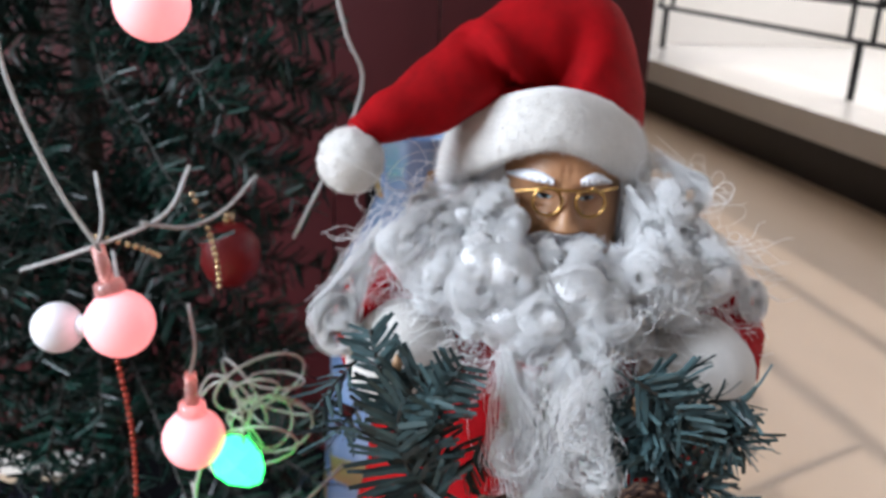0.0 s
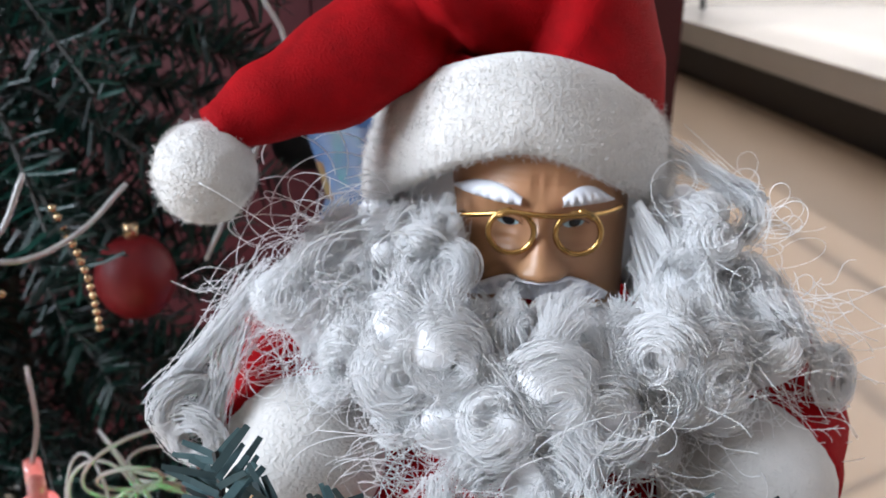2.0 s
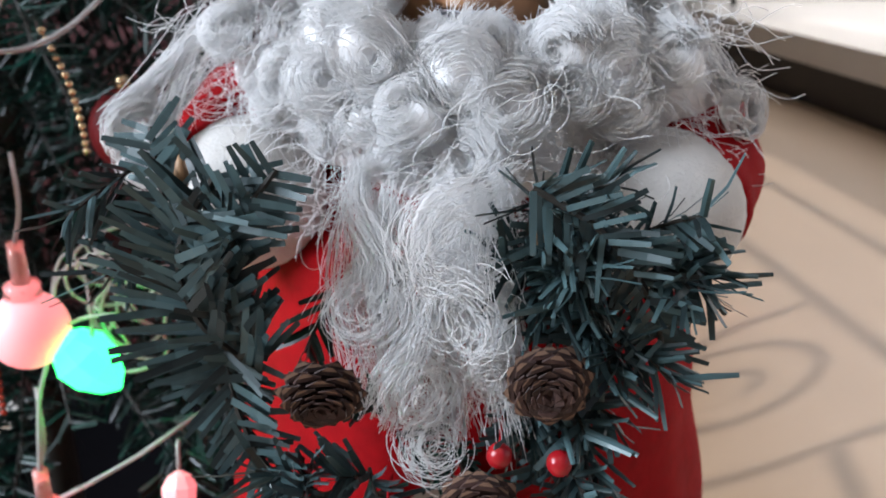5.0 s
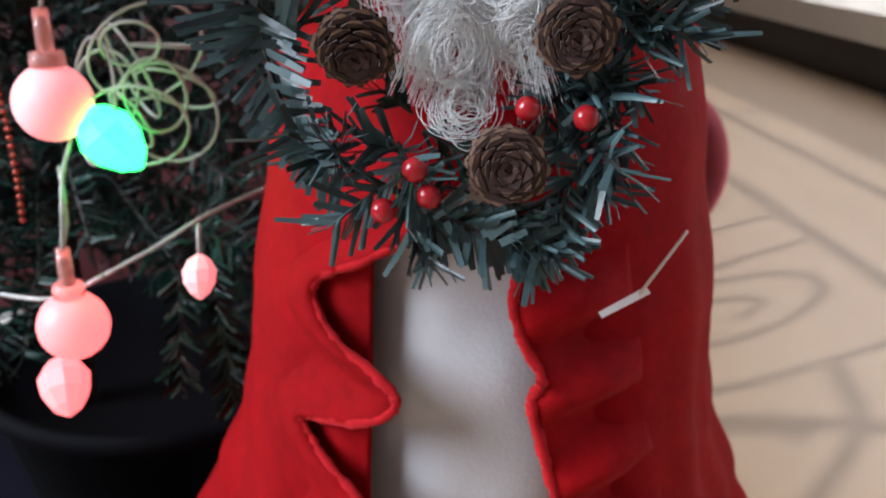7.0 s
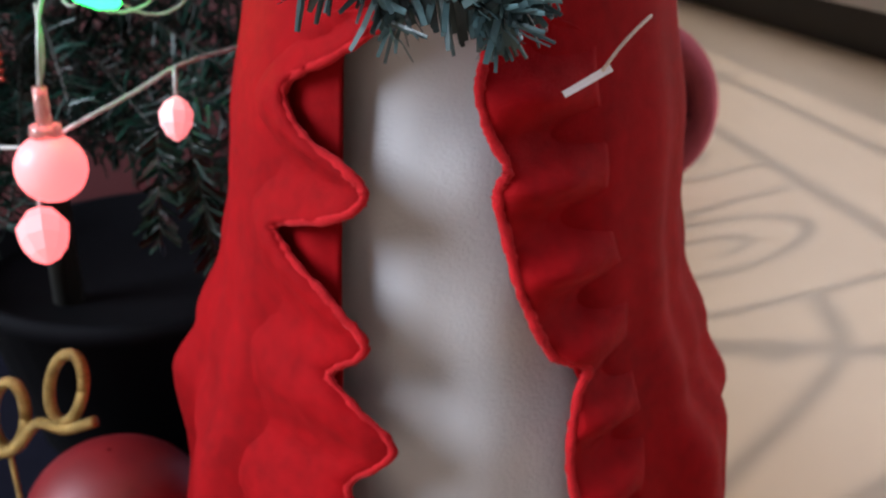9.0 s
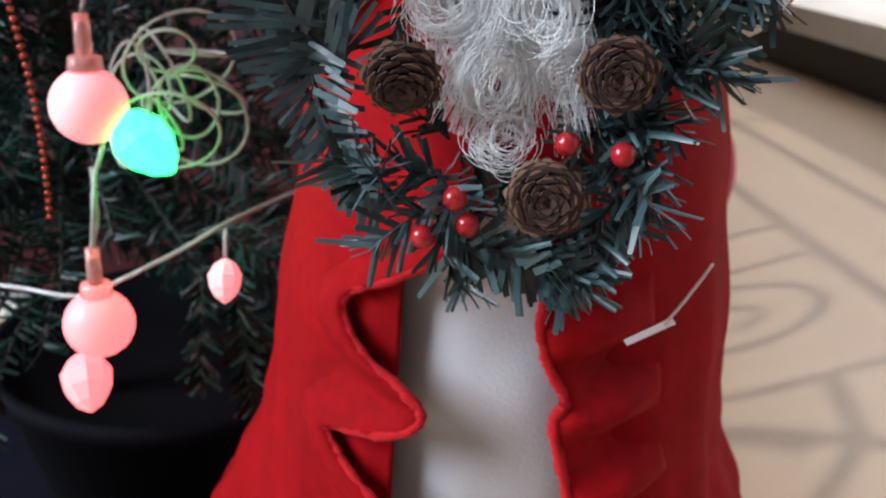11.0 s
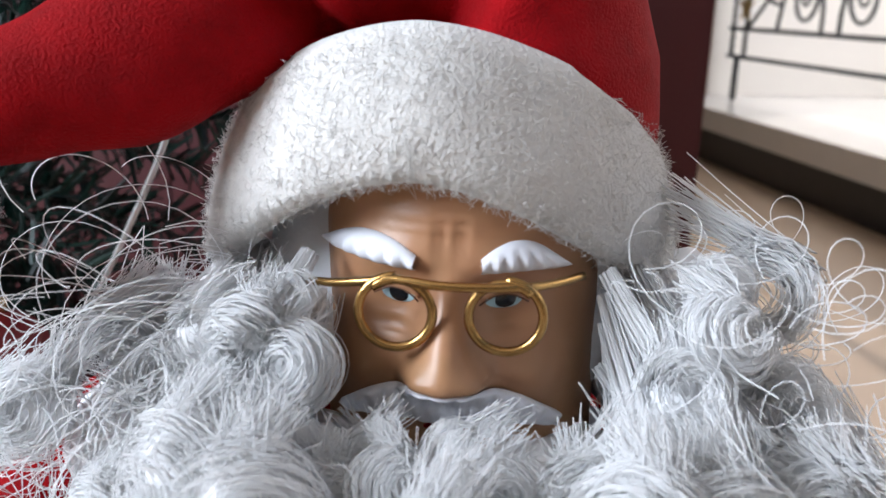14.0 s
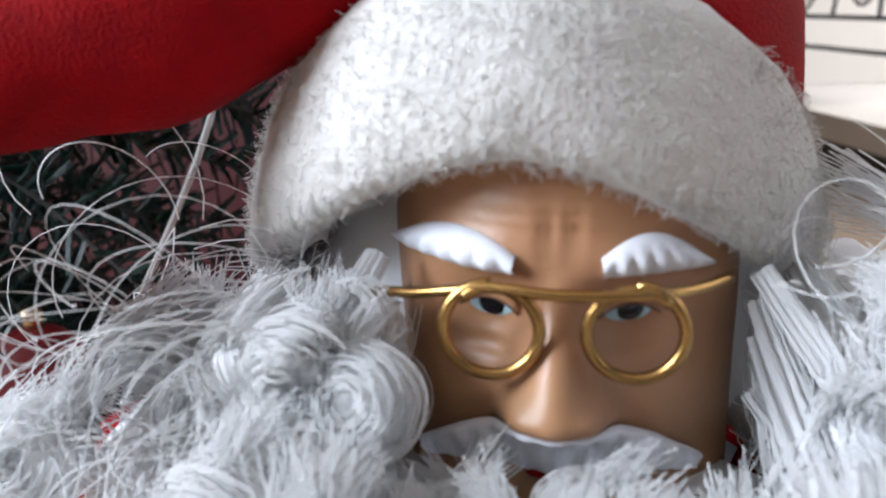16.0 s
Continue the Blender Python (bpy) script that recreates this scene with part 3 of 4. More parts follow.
for c, R, top in (((0.006, -0.128, 0.338), 0.0125, (0.020, -0.108, 0.352)), ((0.012, -0.130, 0.318), 0.0120, (0.016, -0.112, 0.344)), ((-0.001, -0.134, 0.297), 0.0100, (0.004, -0.116, 0.326)),
                  ((-0.016, -0.126, 0.315), 0.0090, (-0.012, -0.108, 0.346)), ((0.020, -0.128, 0.300), 0.0080, (0.020, -0.112, 0.330)), ((0.004, -0.134, 0.279), 0.0085, (0.006, -0.118, 0.304))):
    puff(c, R, bl.choice((-1, 1)), top, bl.randrange(9999), count=52, lo=0.55, hi=1.15, turns=(0.5, 1.15), core=0, deep=0.8, r=0.00013, jit=0.24)
# open hanging ringlets
for k, (c, R, top) in enumerate((((-0.100, -0.074, 0.352), 0.0120, (-0.082, -0.050, 0.384)), ((-0.096, -0.078, 0.344), 0.0100, (-0.086, -0.060, 0.372)),
                                 ((0.092, -0.052, 0.360), 0.0100, (0.074, -0.034, 0.384)), ((0.062, -0.034, 0.404), 0.0110, (0.046, -0.018, 0.418)))):
    puff(c, R, 1 if k % 2 else -1, top, 900 + k, count=100, lo=0.50, hi=1.06, turns=(1.0, 1.9), core=0, deep=0.35, r=0.00015)
# fine straight strands over cheeks and combed sweeps
for k in range(22):
    sg = -1 if k % 4 == 0 else 1
    a = rnd.uniform(0, 1)
    r0 = Vector((HX + sg * lerp(0.027, 0.034, a), lerp(-0.044, -0.030, a), rnd.uniform(0.388, 0.412)))
    r1 = r0 + Vector((sg * rnd.uniform(0.004, 0.016), -rnd.uniform(0.012, 0.022), -rnd.uniform(0.012, 0.022)))
    r2 = r1 + Vector((sg * rnd.uniform(0.0, 0.02), -rnd.uniform(0.0, 0.016), -rnd.uniform(0.010, 0.024)))
    lock([r0, r1, r2], 0.0026, 34, r=0.00015, seed=200 + k, nseg=12, fray=0.7)
# stray hairs: long loose loops
for k in range(320):
    sg = -1 if rnd.random() < 0.76 else 1
    base = Vector((sg * rnd.uniform(0.030, 0.072), rnd.uniform(-0.066, -0.02), rnd.uniform(0.350, 0.412)))
    if rnd.random() < 0.34:
        base = Vector((rnd.uniform(-0.03, 0.035), rnd.uniform(-0.106, -0.088), rnd.uniform(0.338, 0.376)))
    d = Vector((sg * rnd.uniform(0.1, 1), -rnd.uniform(0, 0.7), rnd.uniform(-0.5, 0.9))).normalized()
    R = rnd.uniform(0.005, 0.017 if sg < 0 else 0.011)
    e1 = d
    e2 = d.cross(Vector((rnd.uniform(-1, 1), -1, rnd.uniform(-1, 1)))).normalized()
    a0, tot = rnd.uniform(-1, 1), rnd.uniform(2.2, 6.0)
    line = []
    for i in range(18):
        u = i / 17
        a = a0 + tot * u
        line.append(base + e1 * (R * (math.sin(a) - math.sin(a0)) + 0.012 * u) + e2 * (R * (math.cos(a) - math.cos(a0))) + Vector((0, -0.003 * u, -0.004 * u)))
    fig.tube(line, 0.00009 + 0.00006 * rnd.random(), 3, 5, caps=False)

# white satin robe body
rows = []
for j in range(40):
    z = FZ + (0.345 - FZ) * j / 39
    rx = interp(z, ((FZ, 0.140), (0.0, 0.125), (0.06, 0.108), (0.12, 0.090), (0.25, 0.078), (0.31, 0.07), (0.345, 0.045)))
    ry = interp(z, ((FZ, 0.150), (0.0, 0.132), (0.06, 0.122), (0.12, 0.112), (0.24, 0.098), (0.31, 0.08), (0.345, 0.05)))
    row = []
    for i in range(90):
        a = 2 * math.pi * i / 90
        w = 1 + 0.022 * noise.noise(Vector((math.cos(a) * 3.5, math.sin(a) * 3.5, z * 20))) + 0.008 * math.sin(a * 17) * max(0, 1 - z / 0.2)
        dent = -0.006 * gauss(z - 0.2, 0.015) * gauss(math.cos(a) - 0.15, 0.2) + 0.004 * gauss(z - 0.185, 0.012) * gauss(math.cos(a) - 0.12, 0.15)
        row.append((0.006 + rx * w * math.cos(a), ry * w * math.sin(a) - (dent if math.sin(a) < 0 else 0), z))
    rows.append(row)
fig.grid(rows, 7, close_u=True)
figurine = thing("bearded_figurine", "tan-faced bearded winter figurine with curly white synthetic hair standing on floor", "figurine", fig)

# ---------------- red velvet coat ----------------
coat = thing("velvet_coat", "red velvet robe with ruffled open front on figurine", "coat")
# free edges of the ruffles: x, height, how far they stand off the coat
LEFT_E = ((0.000, 0.243, 0.001), (-0.027, 0.2245, 0.004), (-0.0500, 0.2110, 0.009), (-0.0445, 0.1970, 0.011), (-0.024, 0.186, 0.012), (-0.0175, 0.1787, 0.012), (-0.027, 0.170, 0.013),
          (-0.0540, 0.161, 0.010), (-0.049, 0.151, 0.010), (-0.029, 0.138, 0.012), (-0.0167, 0.1240, 0.012), (-0.0320, 0.109, 0.009), (-0.022, 0.100, 0.011), (-0.006, 0.086, 0.013),
          (-0.024, 0.064, 0.009), (-0.006, 0.035, 0.013), (-0.032, 0.000, 0.009), (-0.008, -0.045, 0.013), (-0.032, -0.095, 0.009), (-0.012, -0.165, 0.011))
RIGHT_E = ((0.010, 0.243, 0.001), (0.0205, 0.229, 0.005), (0.0199, 0.215, 0.010), (0.0243, 0.200, 0.010), (0.0305, 0.1895, 0.012), (0.0275, 0.1805, 0.010), (0.0315, 0.164, 0.009),
           (0.0366, 0.147, 0.009), (0.044, 0.130, 0.010), (0.051, 0.1187, 0.010), (0.0630, 0.1134, 0.013), (0.0600, 0.100, 0.008), (0.0595, 0.072, 0.009), (0.070, 0.035, 0.012),
           (0.062, 0.000, 0.008), (0.082, -0.055, 0.012), (0.070, -0.110, 0.008), (0.086, -0.165, 0.011))


def coat_rx(z):
    return interp(z, ((FZ, 0.158), (-0.05, 0.142), (0.0, 0.135), (0.045, 0.138), (0.078, 0.122), (0.12, 0.1085), (0.15, 0.1035), (0.175, 0.1015), (0.245, 0.091), (0.30, 0.082), (0.345, 0.060)))


def coat_ry(z):
    return interp(z, ((FZ, 0.162), (0.0, 0.138), (0.06, 0.130), (0.12, 0.124), (0.24, 0.111), (0.30, 0.092), (0.345, 0.058)))


def coat_y(x, z):
    return -coat_ry(z) * math.sqrt(max(0.05, 1 - ((x - 0.003) / coat_rx(z)) ** 2))


def coat_panel(side, seed):
    """Half of the coat body, from its hidden front border round to the back."""
    g = Geo(M_VELVET)
    rows = []
    nz, nu = 110, 84
    for j in range(nz):
        z = FZ + 0.001 + (0.345 - FZ) * j / (nz - 1)
        rx, ry = coat_rx(z), coat_ry(z)
        xe = -0.029 if side < 0 else interp(z, ((FZ, 0.094), (0.06, 0.076), (0.13, 0.052), (0.20, 0.034), (0.24, 0.026)))
        if z > 0.222:
            xe = lerp(xe, 0.003, min(1, (z - 0.222) / 0.03))
        a0 = math.asin(max(-0.95, min(0.95, (xe - 0.003) / rx)))
        row = []
        for i in range(nu):
            u = i / (nu - 1)
            a = lerp(a0, side * math.pi, u ** 1.15)
            low = max(0, min(1, (0.28 - z) / 0.25))
            k = 1 + (0.030 * math.sin(a * 9 + 1.3 * math.sin(z * 11) + seed) + 0.016 * math.sin(a * 19 + 2)) * low * min(1, u * 5)
            k += 0.075 * max(0, min(1, (0.075 - z) / 0.06)) * math.sin(a * 6 + 0.8 * side) * min(1, u * 4)
            k += 0.018 * noise.noise(Vector((math.cos(a) * 2.2 + seed, math.sin(a) * 2.2, z * 12)))
            tuck = 0.006 * math.exp(-(u / 0.06) ** 2)
            row.append((0.003 + rx * k * math.sin(a), -(ry - tuck) * k * math.cos(a), z))
        rows.append(row)
    g.grid(rows, 0)
    ob = part("front_panel", g, coat)
    md = ob.modifiers.new("thickness", 'SOLIDIFY')
    md.thickness, md.offset = 0.0020, -1
    # gathered ruffle sewn on along a line further back
    E_ = smooth_path(LEFT_E if side < 0 else RIGHT_E, 210)
    g = Geo(M_VELVET)
    rows = []
    rr = random.Random(int(seed * 10))
    n = len(E_)
    for j, p in enumerate(E_):
        zs = sum(E_[max(0, min(n - 1, j + q))].y for q in range(-14, 15)) / 29
        if side < 0:
            xa = interp(zs, ((FZ, -0.095), (0.10, -0.072), (0.20, -0.066), (0.245, -0.030)))
        else:
            xa = interp(zs, ((FZ, 0.110), (0.064, 0.090), (0.125, 0.078), (0.178, 0.066), (0.227, 0.058), (0.245, 0.030)))
        fade = max(0, min(1, (0.247 - zs) / 0.03))
        row = []
        for i in range(26):
            u = i / 25
            x = lerp(xa, p.x, u)
            z = lerp(zs, p.y, u ** 1.4)
            ridge = math.sin(zs * (205 if side > 0 else 120) + 1.6 + 0.9 * u)
            lift = p.z * u ** 1.1 + (0.0092 if side > 0 else 0.0050) * fade * ridge * math.sin(math.pi * min(1, 0.15 + 0.85 * u)) + 0.0012
            lift += 0.0008 * noise.noise(Vector((x * 160, seed, z * 160)))
            curl = 0.003 * max(0, (u - 0.82) / 0.18) ** 2
            row.append((x, coat_y(x, z) - lift + curl, z))
        rows.append(row)
    g.grid(rows, 0)
    rf = part("ruffle", g, coat, "gathered velvet ruffle along the open front")
    md = rf.modifiers.new("thickness", 'SOLIDIFY')
    md.thickness, md.offset = 0.0016, -1
    e2 = Geo(M_LINING)
    line = [Vector(r[-1]) + Vector((rr.uniform(-.0003, .0003), -0.0007, rr.uniform(-.0003, .0003))) for r in rows]
    e2.tube(line, [0.0015 + 0.0008 * rr.random() for _ in line], 7)
    for _ in range(1500):
        q = rr.randrange(len(line) - 1)
        d = Vector((rr.gauss(0, 1), rr.gauss(0, 1) - 0.6, rr.gauss(0, 1))).normalized()
        e2.tube([line[q], line[q] + d * 0.0014, line[q] + d * 0.0024 + Vector((0, 0, -0.0003))], 0.00007, 3, caps=False)
    tr = new("pile_edge", e2.mesh("pile_edge"))
    tr.parent = rf
    tagged(tr, "lighter fuzzy red edge of the velvet")


coat_panel(-1, 1.0)
coat_panel(1, 5.0)
for sg in (-1, 1):
    g = Geo(M_VELVET)
    P = smooth_path([(sg * 0.044, 0.006, 0.352), (sg * 0.070, -0.012, 0.346), (sg * 0.078, -0.040, 0.336), (sg * 0.072, -0.062, 0.328)], 18)
    g.tube(P, [interp(i / 17, ((0, 0.024), (0.4, 0.027), (1, 0.024))) * (1 + 0.03 * math.sin(i * 1.7)) for i in range(18)], 24)
    part("sleeve", g, coat)
    g = Geo(M_FELT)
    c0 = Vector((sg * 0.072, -0.054, 0.331))
    d = Vector((-sg * 0.22, -0.60, -0.15)).normalized()
    pts = [c0 + d * t for t in (-0.004, 0.0, 0.007, 0.014, 0.021, 0.027, 0.031)]
    g.tube(pts, [0.020, 0.0245, 0.0262, 0.0262, 0.0245, 0.020, 0.011], 28)
    part("cuff", g, coat, "puffy white felt cuff")

# ---------------- hat ----------------
hat = thing("velvet_hat", "red velvet stocking hat with white felt brim and pompom", "hat")
g = Geo(M_VELVET)
HP = smooth_path([(-0.003, 0.004, 0.428), (-0.003, 0.004, 0.446), (-0.003, 0.001, 0.462), (-0.014, -0.006, 0.467), (-0.034, -0.018, 0.460), (-0.056, -0.033, 0.448), (-0.076, -0.046, 0.438), (-0.091, -0.056, 0.430)], 44)
HR = [interp(i / 43, ((0, 0.0465), (0.17, 0.0455), (0.30, 0.037), (0.40, 0.0265), (0.55, 0.0205), (0.72, 0.0165), (0.86, 0.0125), (1.0, 0.0075))) for i in range(44)]
g.tube(HP, HR, 48, first=(1, 0, 0))
for i in range(len(g.v)):
    p = Vector(g.v[i])
    w = noise.noise(p * 38) * 0.0026 + noise.noise(p * 90) * 0.0008
    cr = -0.0110 * gauss(p.x + 0.028 + (p.z - 0.455) * 0.9, 0.0045) + 0.0070 * gauss(p.x + 0.019 + (p.z - 0.455) * 0.9, 0.005)
    g.v[i] = (p.x, p.y + (cr if p.y < -0.012 else 0) * -1.0 + w, p.z + w)
part("hat_cone", g, hat)
g = Geo(M_FELT, M_FUZZ)
rows = []
fr = random.Random(31)
for i in range(120):
    a = 2 * math.pi * i / 120
    s2 = math.sin(a / 2) ** 2
    sa = abs(math.sin(a)) if math.cos(a) > 0 else 1
    zb = 0.4262 - 0.031 * (sa ** 1.7) - (0.0 if math.cos(a) > 0 else 0.012 * -math.cos(a))
    zt = 0.4530 - 0.017 * (sa ** 1.8) - (0.0 if math.cos(a) > 0 else 0.004 * -math.cos(a))
    row = []
    prof = ((0.0, -0.0035), (0.015, 0.000), (0.10, 0.0020), (0.35, 0.0022), (0.65, 0.0005), (0.90, -0.0028), (1.0, -0.0060), (0.98, -0.010), (0.5, -0.009), (0.05, -0.0075))
    for q, off in prof:
        z = lerp(zb, zt, q)
        base_r = lerp(1.0, 0.905, q)
        w = 0.0012 * noise.noise(Vector((math.cos(a) * 4, math.sin(a) * 4, q * 3)))
        x = -0.004 + (0.0525 * base_r + off + w) * math.sin(a)
        y = 0.004 - (0.0590 * base_r + off + w) * math.cos(a)
        row.append((x, y, z))
    rows.append(row)
g.grid(rows, 0, close_u=True, close_v=True)


def fuzz(g, m, pts_n, count, ln, r, rr):
    for _ in range(count):
        p, nrm = pts_n()
        t = Vector((rr.gauss(0, 1), rr.gauss(0, 1), rr.gauss(0, 1)))
        d = (nrm * rr.uniform(0.05, 0.9) + t * 0.7).normalized()
        l = ln * rr.uniform(0.5, 1.6)
        k = Vector((rr.gauss(0, 1), rr.gauss(0, 1), rr.gauss(0, 1))) * l * 0.4
        g.tube([p, p + d * l * 0.3 + k * 0.7, p + d * l * 0.65 + k, p + d * l - k * 0.4 - nrm * l * 0.25], r, 3, m, caps=False)


def brim_pt():
    a = fr.uniform(-1.9, 1.9)
    i = int((a % (2 * math.pi)) / (2 * math.pi) * 120) % 120
    k = fr.random() * 5
    j = int(k)
    p = lerp(Vector(rows[i][j]), Vector(rows[i][j + 1]), k - j)
    return p, Vector((math.sin(a), -math.cos(a), 0.25 * (k - 2.2) * 0.5)).normalized()


fuzz(g, 1, brim_pt, 11000, 0.0014, 0.00004, fr)
part("brim", g, hat, "thick white felt brim with fuzzy fibres")
g = Geo(M_FELT, M_FUZZ)
PC = Vector((-0.0935, -0.0590, 0.4190))
g.ball(PC, 0.0145, 0, 32, 22, bump=0.06, freq=3.0)


def pom_pt():
    d = Vector((fr.gauss(0, 1), fr.gauss(0, 1), fr.gauss(0, 1))).normalized()
    return PC + d * 0.0143, d


fuzz(g, 1, pom_pt, 4000, 0.0012, 0.00005, fr)
part("pompom", g, hat, "round white felt pompom")

# ---------------- spectacles ----------------
spec = thing("spectacles", "round gold wire spectacles on the figurine's nose", "spectacles")
LENS = ((-0.0058, -0.0560), (0.0132, -0.0550))
for k, (lx, ly) in enumerate(LENS):
    g = Geo(M_GOLD)
    pts = []
    for i in range(40):
        a = math.pi * 0.5 + (2 * math.pi * 1.12) * i / 39 * (1 if k == 0 else -1)
        rr = 0.0068 - 0.0006 * i / 39
        pts.append((lx + rr * math.cos(a) + (0.0002 * i / 39), ly - 0.0003 * (i / 39), 0.4037 + rr * math.sin(a) * 0.98))
    g.tube(pts, 0.0009, 8)
    part("lens_ring", g, spec)
g = Geo(M_GOLD)
g.tube(smooth_path([(-0.0258, -0.0455, 0.4052), (-0.018, -0.0515, 0.4070), (-0.0105, -0.0555, 0.4090), (-0.006, -0.0565, 0.4099), (0.003, -0.0580, 0.4096), (0.0138, -0.0560, 0.4094), (0.021, -0.0505, 0.4088), (0.0268, -0.0430, 0.4084)], 40), 0.00085, 8)
part("bridge_wire", g, spec)

# ---------------- pine garland ----------------
garland = thing("pine_garland", "blue-green artificial pine garland with cones and red berries", "garland")
GP = smooth_path([(-0.062, -0.116, 0.346), (-0.060, -0.126, 0.322), (-0.057, -0.130, 0.292), (-0.038, -0.134, 0.268), (-0.010, -0.136, 0.254), (0.016, -0.134, 0.250), (0.034, -0.128, 0.258), (0.044, -0.122, 0.278), (0.051, -0.118, 0.304), (0.048, -0.116, 0.328), (0.036, -0.114, 0.346)], 120)
g = Geo(M_TWIG)
g.tube(GP, 0.0011, 6)
part("wire_stem", g, garland)


def sprig(parent, p0, d, length, count, nl, width, m, rr, spread=0.75, name="sprig", droop=0.0):
    g = Geo(m, M_TWIG)
    d = Vector(d).normalized()
    axis_pts = [Vector(p0) + d * length * t + Vector((0, 0, -droop * length * t * t)) for t in (0, .25, .5, .75, 1)]
    g.tube(axis_pts, 0.0006, 5, 1)
    for k in range(count):
        u = (k + rr.random()) / count
        i = min(3, int(u * 4))
        p = lerp(axis_pts[i], axis_pts[i + 1], u * 4 - i)
        ax = (axis_pts[i + 1] - axis_pts[i]).normalized()
        o = Vector((rr.gauss(0, 1), rr.gauss(0, 1), rr.gauss(0, 1)))
        o = (o - ax * o.dot(ax)).normalized()
        dd = (ax * rr.uniform(0.5, 1.0) + o * spread).normalized()
        g.strip(p, dd, nl * rr.uniform(0.65, 1.15), width * rr.uniform(0.7, 1.2), o.cross(ax) + ax * 0.2, 0, rr.uniform(-0.25, 0.25))
    return part(name, g, parent, smooth=False)


gr = random.Random(11)
for k in range(78):
    u = (k + 0.5) / 78
    i = int(u * 118)
    p = GP[i].copy()
    if k < 24 or (30 < k < 52 and k % 2):
        continue
    if k < 29:
        p += Vector((gr.uniform(-0.010, 0.018), 0.004, gr.uniform(-0.006, 0.006)))
    if k > 52:
        p += Vector((gr.uniform(-0.014, 0.010), 0.004, gr.uniform(-0.006, 0.006)))
    t = (GP[i + 1] - GP[i]).normalized()
    outw = Vector((p.x - 0.003, 0, p.z - 0.318)).normalized()
    low = p.z < 0.275
    d = outw * 0.45 + Vector((0, -0.35, -0.05)) + t * gr.uniform(-0.9, 0.9) + Vector((gr.gauss(0, .25), gr.gauss(0, .2), gr.gauss(0, .25)))
    if k < 29:
        d = Vector((gr.uniform(-0.8, 0.9), -0.5, gr.uniform(-0.6, 0.6)))
    if k > 52:
        d = Vector((gr.uniform(-0.9, 0.8), -0.45, gr.uniform(-0.8, 0.4)))
    sprig(garland, p, d, gr.uniform(0.010, 0.021), 22, 0.0165, 0.0019, M_NEEDLE, gr, 0.8, droop=0.12)


# darker needles added as a backing to darken the inside of the loop
for k in range(10):
    a = gr.uniform(0, 6.28)
    p = Vector((0.004 + 0.042 * math.cos(a) * gr.uniform(0.75, 1), -0.108, 0.300 + 0.038 * math.sin(a) * gr.uniform(0.75, 1)))
    sprig(garland, p, (gr.uniform(-1, 1), -0.25, gr.uniform(-1, 0.4)), gr.uniform(0.010, 0.020), 20, 0.014, 0.0017, M_TREEN, gr, 0.8)


for k in range(8, 24):
    sg = -1 if k < 12 else 1
    if sg < 0:
        p = Vector((gr.uniform(-0.084, -0.044), -0.112 + gr.uniform(-0.006, 0.004), gr.uniform(0.322, 0.352)))
        d = (gr.uniform(-0.9, 0.8), -0.5, gr.uniform(-0.3, 0.6))
    else:
        p = Vector((gr.uniform(0.030, 0.068), -0.108 + gr.uniform(-0.006, 0.004), gr.uniform(0.318, 0.350)))
        d = (gr.uniform(-0.5, 1.0), -0.4, gr.uniform(-0.6, 0.4))
    sprig(garland, p, d, gr.uniform(0.012, 0.024), 22, 0.0170, 0.0018, M_NEEDLE, gr, 0.7, droop=0.1)


def feather(stem_pts, n, length, width, rr, back=0.3):
    """A flat sprig: needles in two ordered rows along a bent stem."""
    P = smooth_path(stem_pts, 40)
    g = Geo(M_NEEDLE, M_TWIG)
    g.tube(P, 0.0009, 5, 1)
    for k in range(n):
        u = (k + 0.5 * rr.random()) / n
        i = min(38, int(u * 39))
        p = P[i]
        t = (P[i + 1] - P[i]).normalized()
        out_ = t.cross(Vector((0, -1, 0))).normalized()
        for sg in (-1, 1):
            d = t * rr.uniform(0.45, 0.85) + out_ * sg + Vector((0, -rr.uniform(-0.15, 0.65) + back * (1 if rr.random() < 0.3 else 0), rr.uniform(-0.12, 0.12)))
            g.strip(p + Vector((0, rr.uniform(-0.003, 0.003), 0)), d, length * rr.uniform(0.75, 1.15) * (1 - 0.35 * u), width * rr.uniform(0.8, 1.2), Vector((0.1 * sg, -1, 0.25)), 0, rr.uniform(-0.10, 0.20))
    return part("sprig", g, garland, "feathery blue-green pine sprig", smooth=False)


fe = random.Random(41)
feather([(-0.046, -0.129, 0.297), (-0.060, -0.134, 0.314), (-0.064, -0.134, 0.334), (-0.056, -0.124, 0.353)], 44, 0.0260, 0.0021, fe)
feather([(-0.046, -0.127, 0.300), (-0.052, -0.132, 0.318), (-0.050, -0.130, 0.338), (-0.040, -0.122, 0.354)], 36, 0.0200, 0.0020, fe)
feather([(-0.048, -0.124, 0.304), (-0.064, -0.126, 0.328), (-0.072, -0.122, 0.346), (-0.078, -0.112, 0.362)], 34, 0.0190, 0.0020, fe)
feather([(-0.056, -0.128, 0.306), (-0.052, -0.134, 0.290), (-0.044, -0.136, 0.272), (-0.030, -0.138, 0.258)], 40, 0.0170, 0.0019, fe)
feather([(-0.012, -0.138, 0.252), (0.004, -0.142, 0.249), (0.018, -0.142, 0.244), (0.030, -0.138, 0.240)], 30, 0.0150, 0.0021, fe)
feather([(0.028, -0.124, 0.352), (0.046, -0.128, 0.342), (0.060, -0.124, 0.322), (0.066, -0.116, 0.300)], 40, 0.0170, 0.0017, fe)


